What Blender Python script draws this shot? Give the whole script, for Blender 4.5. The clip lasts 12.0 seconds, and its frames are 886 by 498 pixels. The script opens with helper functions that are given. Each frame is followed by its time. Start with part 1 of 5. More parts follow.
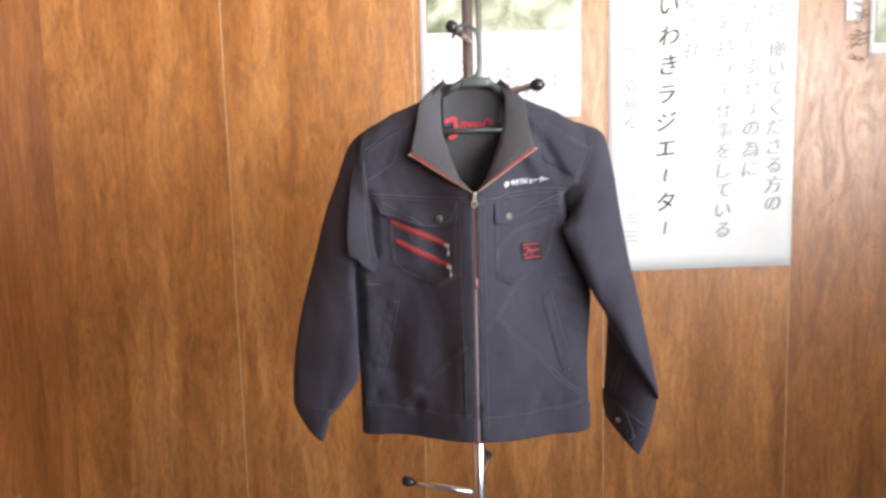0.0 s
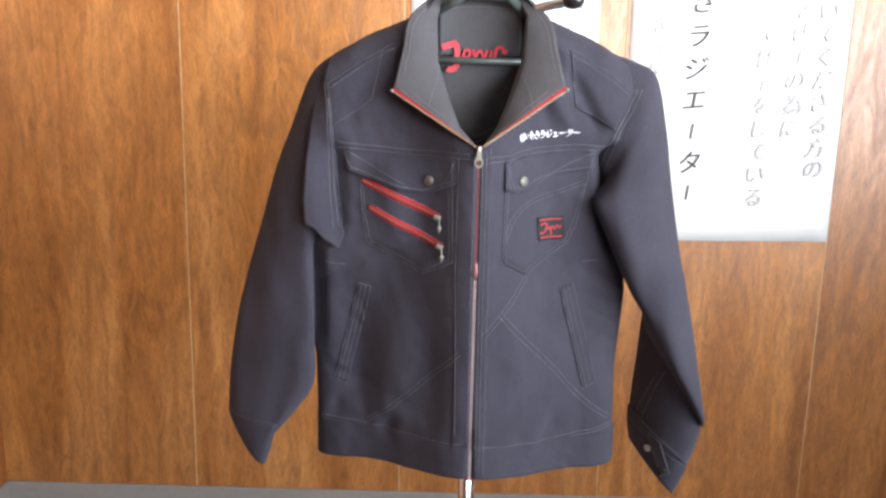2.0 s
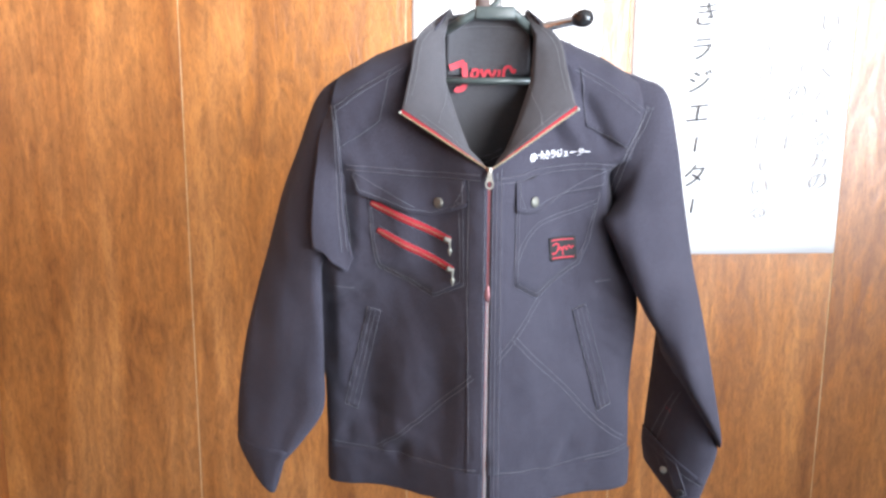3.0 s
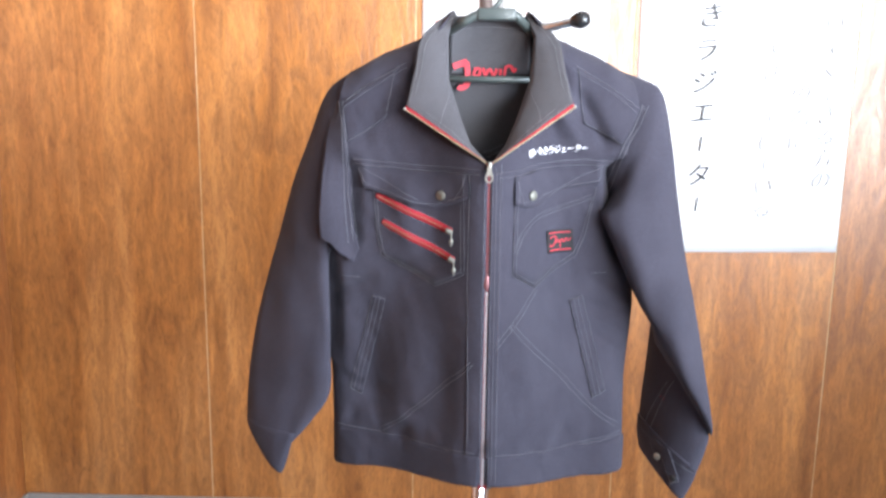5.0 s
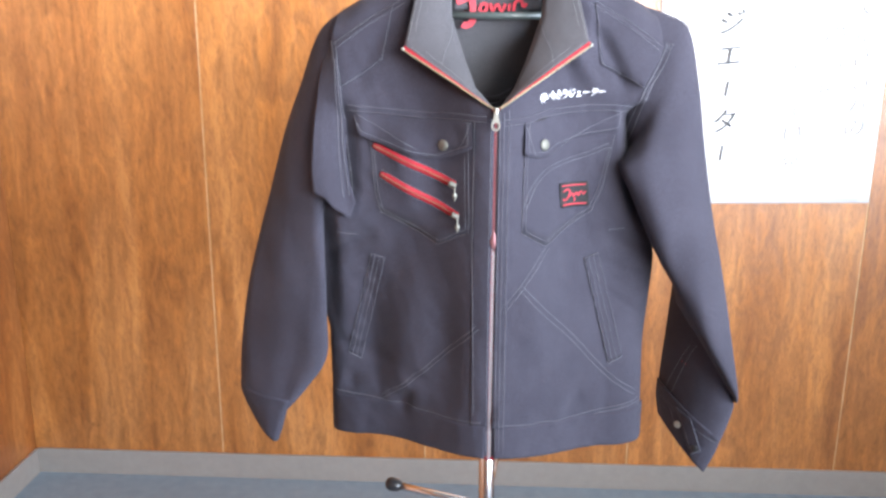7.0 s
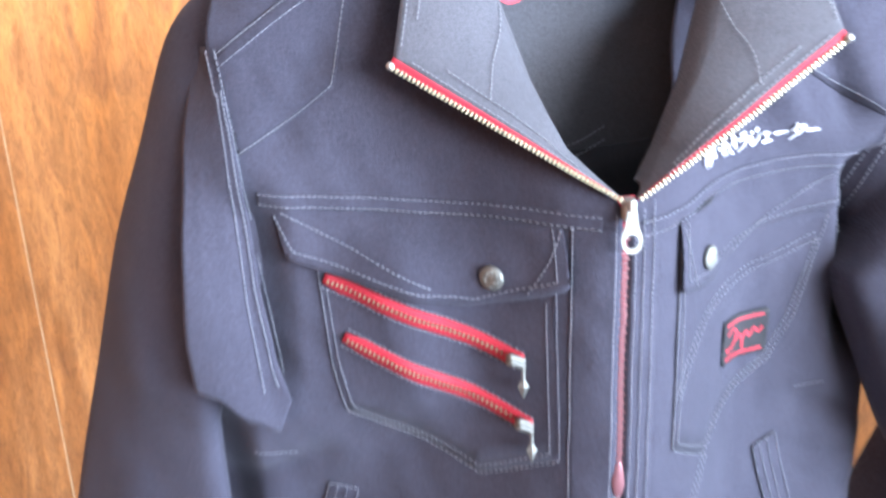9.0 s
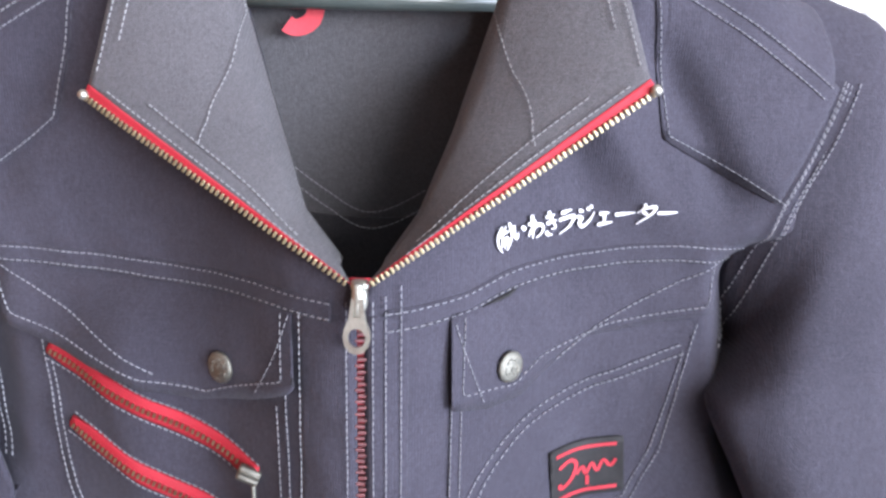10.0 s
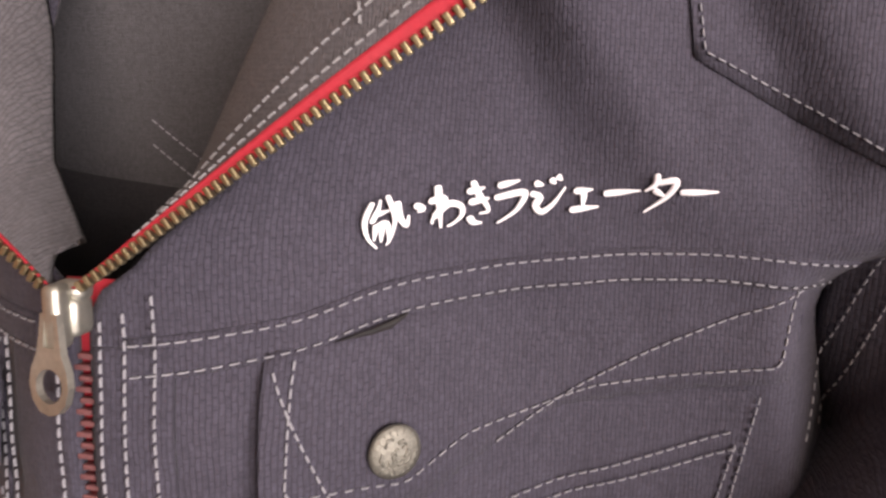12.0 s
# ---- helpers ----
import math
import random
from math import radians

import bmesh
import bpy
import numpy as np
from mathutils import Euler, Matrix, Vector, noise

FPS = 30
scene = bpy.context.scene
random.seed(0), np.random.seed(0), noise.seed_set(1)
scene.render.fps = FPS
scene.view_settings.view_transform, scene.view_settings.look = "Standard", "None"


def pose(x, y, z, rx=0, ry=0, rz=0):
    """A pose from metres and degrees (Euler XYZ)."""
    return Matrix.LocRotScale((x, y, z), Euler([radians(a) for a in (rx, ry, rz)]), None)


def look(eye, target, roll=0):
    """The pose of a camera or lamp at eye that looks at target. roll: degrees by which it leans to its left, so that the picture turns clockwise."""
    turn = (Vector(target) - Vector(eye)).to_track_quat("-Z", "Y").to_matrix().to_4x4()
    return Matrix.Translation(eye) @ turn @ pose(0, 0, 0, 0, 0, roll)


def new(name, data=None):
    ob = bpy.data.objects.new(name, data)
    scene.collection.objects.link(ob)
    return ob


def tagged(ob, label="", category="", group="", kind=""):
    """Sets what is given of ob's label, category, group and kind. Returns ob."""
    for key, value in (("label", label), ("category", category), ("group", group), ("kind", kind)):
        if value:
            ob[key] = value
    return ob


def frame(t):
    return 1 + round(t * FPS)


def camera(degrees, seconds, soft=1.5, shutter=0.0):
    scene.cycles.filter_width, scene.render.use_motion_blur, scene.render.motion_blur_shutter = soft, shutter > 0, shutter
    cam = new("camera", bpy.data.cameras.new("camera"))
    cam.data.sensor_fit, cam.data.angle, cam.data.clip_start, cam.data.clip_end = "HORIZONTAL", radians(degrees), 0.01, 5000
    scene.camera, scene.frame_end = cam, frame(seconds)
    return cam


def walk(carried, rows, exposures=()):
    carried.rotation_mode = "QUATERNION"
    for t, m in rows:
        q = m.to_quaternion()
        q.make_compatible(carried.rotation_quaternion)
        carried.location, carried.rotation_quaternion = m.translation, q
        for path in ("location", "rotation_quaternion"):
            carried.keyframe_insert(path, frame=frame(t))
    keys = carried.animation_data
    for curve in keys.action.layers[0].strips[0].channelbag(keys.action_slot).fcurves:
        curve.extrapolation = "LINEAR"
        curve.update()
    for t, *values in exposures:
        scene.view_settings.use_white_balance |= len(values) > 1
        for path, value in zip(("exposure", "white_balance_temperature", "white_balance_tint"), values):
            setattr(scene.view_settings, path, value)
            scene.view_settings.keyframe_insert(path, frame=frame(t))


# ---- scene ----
cam = camera(56.0, 12.0, soft=2.6, shutter=0.5)
PATH = [
    (0, (-0.015, 0.264, 1.421), (-0.073, 2.245, 1.155), -1.4),
    (0.5, (-0.021, 0.369, 1.42), (-0.152, 2.337, 1.09), 0.6),
    (1, (-0.061, 0.498, 1.427), (-0.144, 2.468, 1.095), 0.3),
    (1.5, (-0.056, 0.595, 1.41), (-0.033, 2.562, 1.048), -0.3),
    (2, (-0.035, 0.666, 1.406), (-0.051, 2.626, 1.008), 1.3),
    (2.5, (-0.052, 0.689, 1.409), (-0.073, 2.654, 1.038), -0.2),
    (3, (-0.05, 0.685, 1.415), (-0.066, 2.651, 1.048), 0.4),
    (3.2, (-0.055, 0.665, 1.399), (-0.058, 2.639, 1.08), 0.9),
    (4.8, (-0.034, 0.655, 1.413), (-0.066, 2.627, 1.076), 0.5),
    (5, (-0.035, 0.635, 1.413), (-0.08, 2.6, 1.044), 0.8),
    (5.5, (-0.038, 0.612, 1.409), (-0.084, 2.569, 1.001), 0.1),
    (6, (-0.02, 0.622, 1.409), (-0.069, 2.576, 0.988), 0.2),
    (6.5, (-0.005, 0.646, 1.407), (-0.103, 2.597, 0.976), 0.8),
    (6.7, (-0.003, 0.672, 1.402), (-0.12, 2.618, 0.957), 0.2),
    (8.3, (-0.154, 1.116, 1.407), (0.028, 2.989, 0.73), 3.3),
    (8.5, (-0.1440, 1.1780, 1.4158), (0.0205, 3.0490, 0.7430), 3.1),
    (9, (-0.1409, 1.3498, 1.4306), (0.0790, 3.2558, 0.8122), -2.0),
    (9.5, (-0.0435, 1.4079, 1.4200), (0.2243, 3.3189, 0.8726), 2.8),
    (10, (0.0350, 1.4326, 1.4094), (0.0174, 3.3796, 0.9509), 0.9),
    (10.5, (0.0771, 1.4489, 1.3988), (-0.1298, 3.4009, 0.9990), -0.8),
    (11, (0.0849, 1.5132, 1.3730), (-0.2591, 3.4412, 0.9167), -1.5),
    (11.5, (0.1062, 1.5666, 1.3751), (-0.2743, 3.4896, 0.9214), 1.7),
    (12, (0.1144, 1.5909, 1.3661), (-0.2981, 3.5209, 0.9701), 0.9),
]
walk(cam, [(t, look(eye, target, roll)) for t, eye, target, roll in PATH],
     exposures=((0.0, -0.48, 7150, 12), (0.5, -0.46, 7000, 12), (1.0, -0.13, 6700, 11), (1.5, -0.06, 6750, 11), (2.0, -0.20, 6850, 11), (2.5, 0.06, 6600, 11), (3.0, 0.17, 6450, 11), (6.5, 0.32, 6350, 11), (8.3, 0.85, 6000, 11), (9.0, 1.02, 5600, 11),
                (9.5, 0.42, 6000, 13), (10.0, 0.20, 6400, 16), (10.5, 0.22, 6800, 17), (11.0, 0.12, 7300, 20), (11.5, -0.22, 8100, 23), (12.0, -0.56, 8600, 27)))
from mathutils.bvhtree import BVHTree

# ---- light ----
world = bpy.data.worlds.new("sky")
scene.world = world
world.use_nodes = True
wn = world.node_tree.nodes
sky = wn.new("ShaderNodeTexSky")
sky.sky_type, sky.sun_disc = "NISHITA", False
sky.sun_elevation, sky.sun_rotation = radians(40), radians(200)
world.node_tree.links.new(sky.outputs[0], wn["Background"].inputs[0])
wn["Background"].inputs[1].default_value = 0.12


def window_light(name, loc, target, w, h, watts, colour, spread=180):
    d = bpy.data.lights.new(name, "AREA")
    d.shape, d.size, d.size_y, d.energy, d.color = "RECTANGLE", w, h, watts, colour
    d.spread = radians(spread)
    ob = new(name, d)
    ob.matrix_world = look(loc, target)
    return ob


window_light("daylight_rear", (1.95, -2.06, 1.87), (-0.1, 3.18, 3.25), 1.75, 1.1, 68, (0.96, 0.98, 1.0), 57)
window_light("daylight_side", (2.91, -0.6, 1.65), (0.0, 1.5, 2.60), 2.7, 1.2, 208, (0.76, 0.87, 1.0), 105)


# ---- materials ----
def material(name, rough=0.6, metal=0.0, colour=(0.5, 0.5, 0.5)):
    m = bpy.data.materials.new(name)
    m.use_nodes = True
    b = m.node_tree.nodes["Principled BSDF"]
    b.inputs["Roughness"].default_value, b.inputs["Metallic"].default_value = rough, metal
    b.inputs["Base Color"].default_value = (*colour, 1)
    return m, m.node_tree.nodes, m.node_tree.links, b


def coords(n, l, scale, kind="Object", turn=(0, 0, 0)):
    c, mp = n.new("ShaderNodeTexCoord"), n.new("ShaderNodeMapping")
    mp.inputs["Scale"].default_value = scale
    mp.inputs["Rotation"].default_value = turn
    l.new(c.outputs[kind], mp.inputs["Vector"])
    return mp.outputs[0]


def noise_tex(n, l, vec, scale, detail=4, rough=0.55, warp=0.0):
    t = n.new("ShaderNodeTexNoise")
    t.inputs["Scale"].default_value, t.inputs["Detail"].default_value = scale, detail
    t.inputs["Roughness"].default_value, t.inputs["Distortion"].default_value = rough, warp
    l.new(vec, t.inputs["Vector"])
    return t.outputs["Fac"]


def ramp(n, l, fac, *stops):
    r = n.new("ShaderNodeValToRGB")
    while len(r.color_ramp.elements) < len(stops):
        r.color_ramp.elements.new(0.5)
    for e, (p, c) in zip(r.color_ramp.elements, stops):
        e.position, e.color = p, (*c, 1) if len(c) == 3 else c
    l.new(fac, r.inputs[0])
    return r.outputs[0]


def mix(n, l, fac, a, b, how="MIX"):
    m = n.new("ShaderNodeMix")
    m.data_type, m.blend_type = "RGBA", how
    for v, k in ((fac, 0), (a, 6), (b, 7)):
        if isinstance(v, (int, float)):
            m.inputs[k].default_value = v
        elif isinstance(v, tuple):
            m.inputs[k].default_value = (*v, 1)
        else:
            l.new(v, m.inputs[k])
    return m.outputs[2]


def math_node(n, l, how, a, b):
    m = n.new("ShaderNodeMath")
    m.operation = how
    for v, k in ((a, 0), (b, 1)):
        if isinstance(v, (int, float)):
            m.inputs[k].default_value = v
        else:
            l.new(v, m.inputs[k])
    return m.outputs[0]


def bump(n, l, b, height, strength, dist):
    k = n.new("ShaderNodeBump")
    k.inputs["Strength"].default_value, k.inputs["Distance"].default_value = strength, dist
    l.new(height, k.inputs["Height"])
    l.new(k.outputs[0], b.inputs["Normal"])


def veneer(name, dark, mid, light):
    """Varnished lauan plywood with a standing, flecked grain; each board has its own tone."""
    m, n, l, b = material(name, 0.34)
    b.inputs["Specular IOR Level"].default_value = 0.6
    b.inputs["Coat Weight"].default_value, b.inputs["Coat Roughness"].default_value = 0.45, 0.42
    info = n.new("ShaderNodeObjectInfo")
    tc = n.new("ShaderNodeTexCoord")
    off = n.new("ShaderNodeVectorMath")
    off.operation = "MULTIPLY_ADD"
    off.inputs[1].default_value = (1, 1, 1)
    l.new(tc.outputs["Object"], off.inputs[0])
    comb = n.new("ShaderNodeCombineXYZ")
    for i in range(3):
        l.new(math_node(n, l, "MULTIPLY", info.outputs["Random"], 17.0 + 5 * i), comb.inputs[i])
    l.new(comb.outputs[0], off.inputs[2])

    def stretched(sx, sz):
        mp = n.new("ShaderNodeMapping")
        mp.inputs["Scale"].default_value = (sx, sx, sz)
        l.new(off.outputs[0], mp.inputs["Vector"])
        return mp.outputs[0]

    broad = noise_tex(n, l, stretched(5.0, 0.55), 1.6, 4, 0.55, 0.8)
    grain = noise_tex(n, l, stretched(30, 3.4), 1.0, 5, 0.62, 1.2)
    curl = noise_tex(n, l, stretched(17, 4.6), 1.0, 3, 0.55, 2.2)
    fleck = noise_tex(n, l, stretched(120, 34), 1.0, 2, 0.6, 1.2)
    col = ramp(n, l, broad, (0.32, dark), (0.52, mid), (0.72, light))
    col = mix(n, l, 0.48, col, ramp(n, l, grain, (0.3, (0.36, 0.34, 0.32)), (0.5, (0.52, 0.52, 0.52)), (0.72, (0.66, 0.66, 0.66))), "OVERLAY")
    col = mix(n, l, 0.5, col, ramp(n, l, curl, (0.34, (0.31, 0.29, 0.27)), (0.5, (0.5, 0.5, 0.5)), (0.68, (0.70, 0.70, 0.68))), "OVERLAY")
    col = mix(n, l, 0.6, col, ramp(n, l, fleck, (0.36, (0.36, 0.34, 0.32)), (0.47, (0.5, 0.5, 0.5)), (0.66, (0.62, 0.62, 0.62))), "OVERLAY")
    tone = ramp(n, l, info.outputs["Random"], (0.0, (0.86, 0.84, 0.8)), (1.0, (1.0, 1.0, 1.0)))
    col = mix(n, l, 1.0, col, tone, "MULTIPLY")
    l.new(col, b.inputs["Base Color"])
    l.new(ramp(n, l, curl, (0.3, (0.46, 0.46, 0.46)), (0.7, (0.3, 0.3, 0.3))), b.inputs["Roughness"])
    bump(n, l, b, math_node(n, l, "ADD", curl, math_node(n, l, "MULTIPLY", fleck, 0.4)), 0.45, 0.004)
    return m


def cloth(name, a, c, weave=620.0, rough=0.86, sheen=0.25):
    """Dobby-woven work cloth: short raised ribs in staggered rows, with rubbed and faded patches."""
    m, n, l, b = material(name, rough)
    v = coords(n, l, (1, 1, 1))
    fade = noise_tex(n, l, v, 9, 4, 0.6)
    thread = noise_tex(n, l, coords(n, l, (0.45, 0.45, 1.0)), weave * 1.5, 2, 0.6)
    col = ramp(n, l, fade, (0.3, a), (0.7, c))
    col = mix(n, l, 0.5, col, ramp(n, l, thread, (0.32, (0.34, 0.34, 0.34)), (0.68, (0.64, 0.64, 0.64))), "OVERLAY")
    b.inputs["Sheen Weight"].default_value = sheen
    b.inputs["Sheen Roughness"].default_value = 0.5
    b.inputs["Specular IOR Level"].default_value = 0.25
    rib = noise_tex(n, l, coords(n, l, (1.0, 1.0, 0.27)), weave * 1.35, 1, 0.45)
    place, turned = n.new("ShaderNodeSeparateXYZ"), n.new("ShaderNodeCombineXYZ")
    l.new(v, place.inputs[0])
    wander = math_node(n, l, "MULTIPLY", noise_tex(n, l, v, 160, 2), 0.0022)
    l.new(math_node(n, l, "ADD", place.outputs[2], wander), turned.inputs[0])
    l.new(math_node(n, l, "ADD", place.outputs[0], math_node(n, l, "MULTIPLY", wander, 0.5)), turned.inputs[1])
    dobby = n.new("ShaderNodeTexBrick")
    dobby.offset, dobby.squash = 0.5, 1.0
    for key, value in (("Scale", 500.0 * weave / 620.0), ("Mortar Size", 0.12), ("Mortar Smooth", 0.8), ("Brick Width", 1.55), ("Row Height", 0.58)):
        dobby.inputs[key].default_value = value
    dobby.inputs["Color1"].default_value = (0.75, 0.75, 0.75, 1)
    dobby.inputs["Color2"].default_value = (0.56, 0.56, 0.56, 1)
    dobby.inputs["Mortar"].default_value = (0.10, 0.10, 0.10, 1)
    l.new(turned.outputs[0], dobby.inputs["Vector"])
    rows = math_node(n, l, "ADD", math_node(n, l, "MULTIPLY", rib, 0.38), math_node(n, l, "MULTIPLY", dobby.outputs["Color"], 0.62))
    l.new(mix(n, l, 0.5, col, ramp(n, l, rows, (0.36, (0.30, 0.30, 0.30)), (0.64, (0.70, 0.70, 0.70))), "OVERLAY"), b.inputs["Base Color"])
    h = math_node(n, l, "ADD", math_node(n, l, "MULTIPLY", rows, 1.0), math_node(n, l, "MULTIPLY", thread, 0.4))
    h = math_node(n, l, "ADD", h, math_node(n, l, "MULTIPLY", noise_tex(n, l, v, 30, 2), 1.5))
    bump(n, l, b, h, 0.6, 0.0010)
    return m


def speckled(name, a, c, scale, rough=0.6, metal=0.0, relief=0.15, dist=0.001):
    m, n, l, b = material(name, rough, metal)
    v = coords(n, l, (1, 1, 1))
    f = noise_tex(n, l, v, scale, 5, 0.65)
    g = noise_tex(n, l, v, scale * 0.11, 3, 0.5)
    l.new(mix(n, l, 0.4, ramp(n, l, f, (0.3, a), (0.7, c)), ramp(n, l, g, (0.3, a), (0.7, c))), b.inputs["Base Color"])
    l.new(ramp(n, l, g, (0.3, (rough * 0.85,) * 3), (0.7, (min(1, rough * 1.15),) * 3)), b.inputs["Roughness"])
    bump(n, l, b, f, relief, dist)
    return m


WOOD = veneer("lauan_veneer", (0.300, 0.104, 0.020), (0.418, 0.164, 0.040), (0.535, 0.236, 0.072))
# the same veneer again, with the side walls' shade put into its colour
WOOD_SHADED = veneer("lauan_veneer_shaded", (0.26, 0.080, 0.018), (0.36, 0.125, 0.030), (0.44, 0.170, 0.046))
JOINT = speckled("joint_bare_wood", (0.46, 0.26, 0.10), (0.80, 0.60, 0.36), 26, 0.7)
SKIRT = speckled("skirting_vinyl", (0.27, 0.245, 0.22), (0.33, 0.30, 0.27), 30, 0.5, relief=0.05)
CARPET = speckled("blue_grey_carpet", (0.185, 0.24, 0.29), (0.29, 0.36, 0.42), 260, 0.95, relief=0.6, dist=0.003)
CEIL = speckled("ceiling_board", (0.52, 0.50, 0.46), (0.60, 0.58, 0.54), 70, 0.9, relief=0.2)
PAPER = speckled("white_paper", (0.79, 0.79, 0.79), (0.84, 0.84, 0.835), 14, 0.7, relief=0.04)
INK = speckled("brush_ink", (0.03, 0.03, 0.033), (0.10, 0.10, 0.105), 90, 0.7)
INK_PALE = speckled("pale_ink", (0.40, 0.40, 0.405), (0.58, 0.58, 0.58), 80, 0.7)
PRINT_GREY = speckled("grey_print", (0.48, 0.48, 0.48), (0.58, 0.57, 0.56), 90, 0.7)
PRINT_RED = speckled("red_print", (0.54, 0.34, 0.31), (0.62, 0.42, 0.38), 90, 0.7)
CLOTH = cloth("slate_work_cloth", (0.0315, 0.0288, 0.0415), (0.0455, 0.0418, 0.0575), sheen=0.05)
LINING = cloth("grey_facing_cloth", (0.064, 0.060, 0.066), (0.084, 0.079, 0.086), 900, 0.9, 0.05)
INSIDE = cloth("dark_inner_cloth", (0.054, 0.052, 0.057), (0.070, 0.068, 0.074), 900, 0.9, 0.05)
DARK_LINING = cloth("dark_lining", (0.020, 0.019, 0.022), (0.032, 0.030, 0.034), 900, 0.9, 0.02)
THREAD = speckled("pale_thread", (0.195, 0.195, 0.218), (0.295, 0.295, 0.322), 900, 0.8)
PALE_THREAD = speckled("facing_thread", (0.18, 0.18, 0.19), (0.27, 0.27, 0.28), 900, 0.8)
SNAP = speckled("dull_nickel", (0.15, 0.147, 0.128), (0.31, 0.302, 0.265), 700, 0.6, 1.0, 0.5, 0.0006)
WHITE_THREAD = speckled("white_thread", (0.74, 0.72, 0.76), (0.86, 0.85, 0.87), 1400, 0.65, relief=0.5, dist=0.0004)
RED_TAPE = speckled("red_zip_tape", (0.28, 0.008, 0.018), (0.39, 0.013, 0.027), 700, 0.75, relief=0.5, dist=0.0004)
RED_PRINT = speckled("red_emblem", (0.31, 0.014, 0.026), (0.44, 0.024, 0.038), 260, 0.7)
BLACK_PATCH = speckled("black_badge_and_slit", (0.006, 0.005, 0.006), (0.013, 0.011, 0.012), 500, 0.8, relief=0.4, dist=0.0004)
BRASS = speckled("brass_teeth", (0.25, 0.208, 0.128), (0.40, 0.342, 0.22), 300, 0.45, 1.0)
PALE_METAL = speckled("pale_zip_metal", (0.42, 0.40, 0.41), (0.56, 0.53, 0.54), 300, 0.5, 0.6)
RED_COATED = speckled("red_coated_teeth", (0.18, 0.066, 0.072), (0.29, 0.135, 0.14), 300, 0.4, 0.5)
NICKEL = speckled("worn_nickel", (0.34, 0.335, 0.295), (0.54, 0.53, 0.475), 420, 0.52, 1.0, 0.25, 0.0005)
CHROME = speckled("chrome_tube", (0.60, 0.60, 0.61), (0.68, 0.68, 0.69), 40, 0.24, 1.0, 0.02)
DULL_TUBE = speckled("brown_tube", (0.16, 0.12, 0.11), (0.24, 0.18, 0.165), 60, 0.3, 0.6, 0.02)
BLACK_PLASTIC = speckled("black_plastic", (0.012, 0.012, 0.013), (0.022, 0.022, 0.024), 90, 0.3, relief=0.05)
HANGER_PLASTIC = speckled("grey_green_plastic", (0.045, 0.056, 0.054), (0.07, 0.084, 0.08), 90, 0.36, relief=0.06)
PLATE_METAL = speckled("plate_steel", (0.42, 0.41, 0.39), (0.52, 0.51, 0.49), 80, 0.35, 0.7)
IVORY = speckled("ivory_plastic", (0.70, 0.66, 0.52), (0.78, 0.74, 0.60), 60, 0.45)


# ---- mesh helpers ----
def part(name, bm, mat, parent=None, label="", smooth=True):
    me = bpy.data.meshes.new(name)
    bm.to_mesh(me)
    bm.free()
    me.materials.append(mat)
    if smooth:
        me.polygons.foreach_set("use_smooth", [True] * len(me.polygons))
    ob = new(name, me)
    if parent is not None:
        ob.parent = parent
    if label:
        ob["label"] = label
    return ob


def thing(name, label, category, loc=(0, 0, 0), group="", kind=""):
    ob = new(name)
    ob.location = loc
    ob.empty_display_size = 0.05
    return tagged(ob, label, category, group, kind)


def under(ob, parent):
    """Hang ob, built in world places, under a parent that stands elsewhere."""
    ob.parent = parent
    base = parent
    off = Vector((0, 0, 0))
    while base is not None:
        off = off + base.location
        base = base.parent
    ob.location = Vector(ob.location) - off
    return ob


def box(bm, lo, hi, bev=0.0):
    r = bmesh.ops.create_cube(bm, size=1.0)
    lo, hi = Vector(lo), Vector(hi)
    d, c = hi - lo, (hi + lo) / 2
    for v in r["verts"]:
        v.co = Vector((v.co.x * d.x, v.co.y * d.y, v.co.z * d.z)) + c
    if bev:
        es = list({e for v in r["verts"] for e in v.link_edges})
        bmesh.ops.bevel(bm, geom=es, offset=bev, segments=2, affect="EDGES", profile=0.6)
    return bm


def grid(bm, f, nu, nv, thick=0.0, closed=False):
    """A sheet f(u, v), u and v in 0..1; with thickness it becomes a shell (f's third argument is the depth)."""
    def sheet(k):
        return [[bm.verts.new(f(i / nu, j / nv, k)) for j in range(nv + 1)] for i in range(nu + 1)]
    a = sheet(0.0)
    for i in range(nu):
        for j in range(nv):
            bm.faces.new((a[i][j], a[i + 1][j], a[i + 1][j + 1], a[i][j + 1]))
    if thick:
        c = sheet(thick)
        for i in range(nu):
            for j in range(nv):
                bm.faces.new((c[i][j], c[i][j + 1], c[i + 1][j + 1], c[i + 1][j]))
        for i in range(nu):
            bm.faces.new((a[i + 1][0], a[i][0], c[i][0], c[i + 1][0]))
            bm.faces.new((a[i][nv], a[i + 1][nv], c[i + 1][nv], c[i][nv]))
        for j in range(nv):
            bm.faces.new((a[0][j], a[0][j + 1], c[0][j + 1], c[0][j]))
            bm.faces.new((a[nu][j + 1], a[nu][j], c[nu][j], c[nu][j + 1]))
    bmesh.ops.recalc_face_normals(bm, faces=bm.faces)
    return bm


def interp(pts, x):
    """Smooth value through rising (x, value) pairs."""
    if x <= pts[0][0]:
        return pts[0][1]
    for (a, p), (c, q) in zip(pts, pts[1:]):
        if x <= c:
            t = (x - a) / (c - a)
            return p + (q - p) * t * t * (3 - 2 * t) * 0.5 + (q - p) * t * 0.5
    return pts[-1][1]


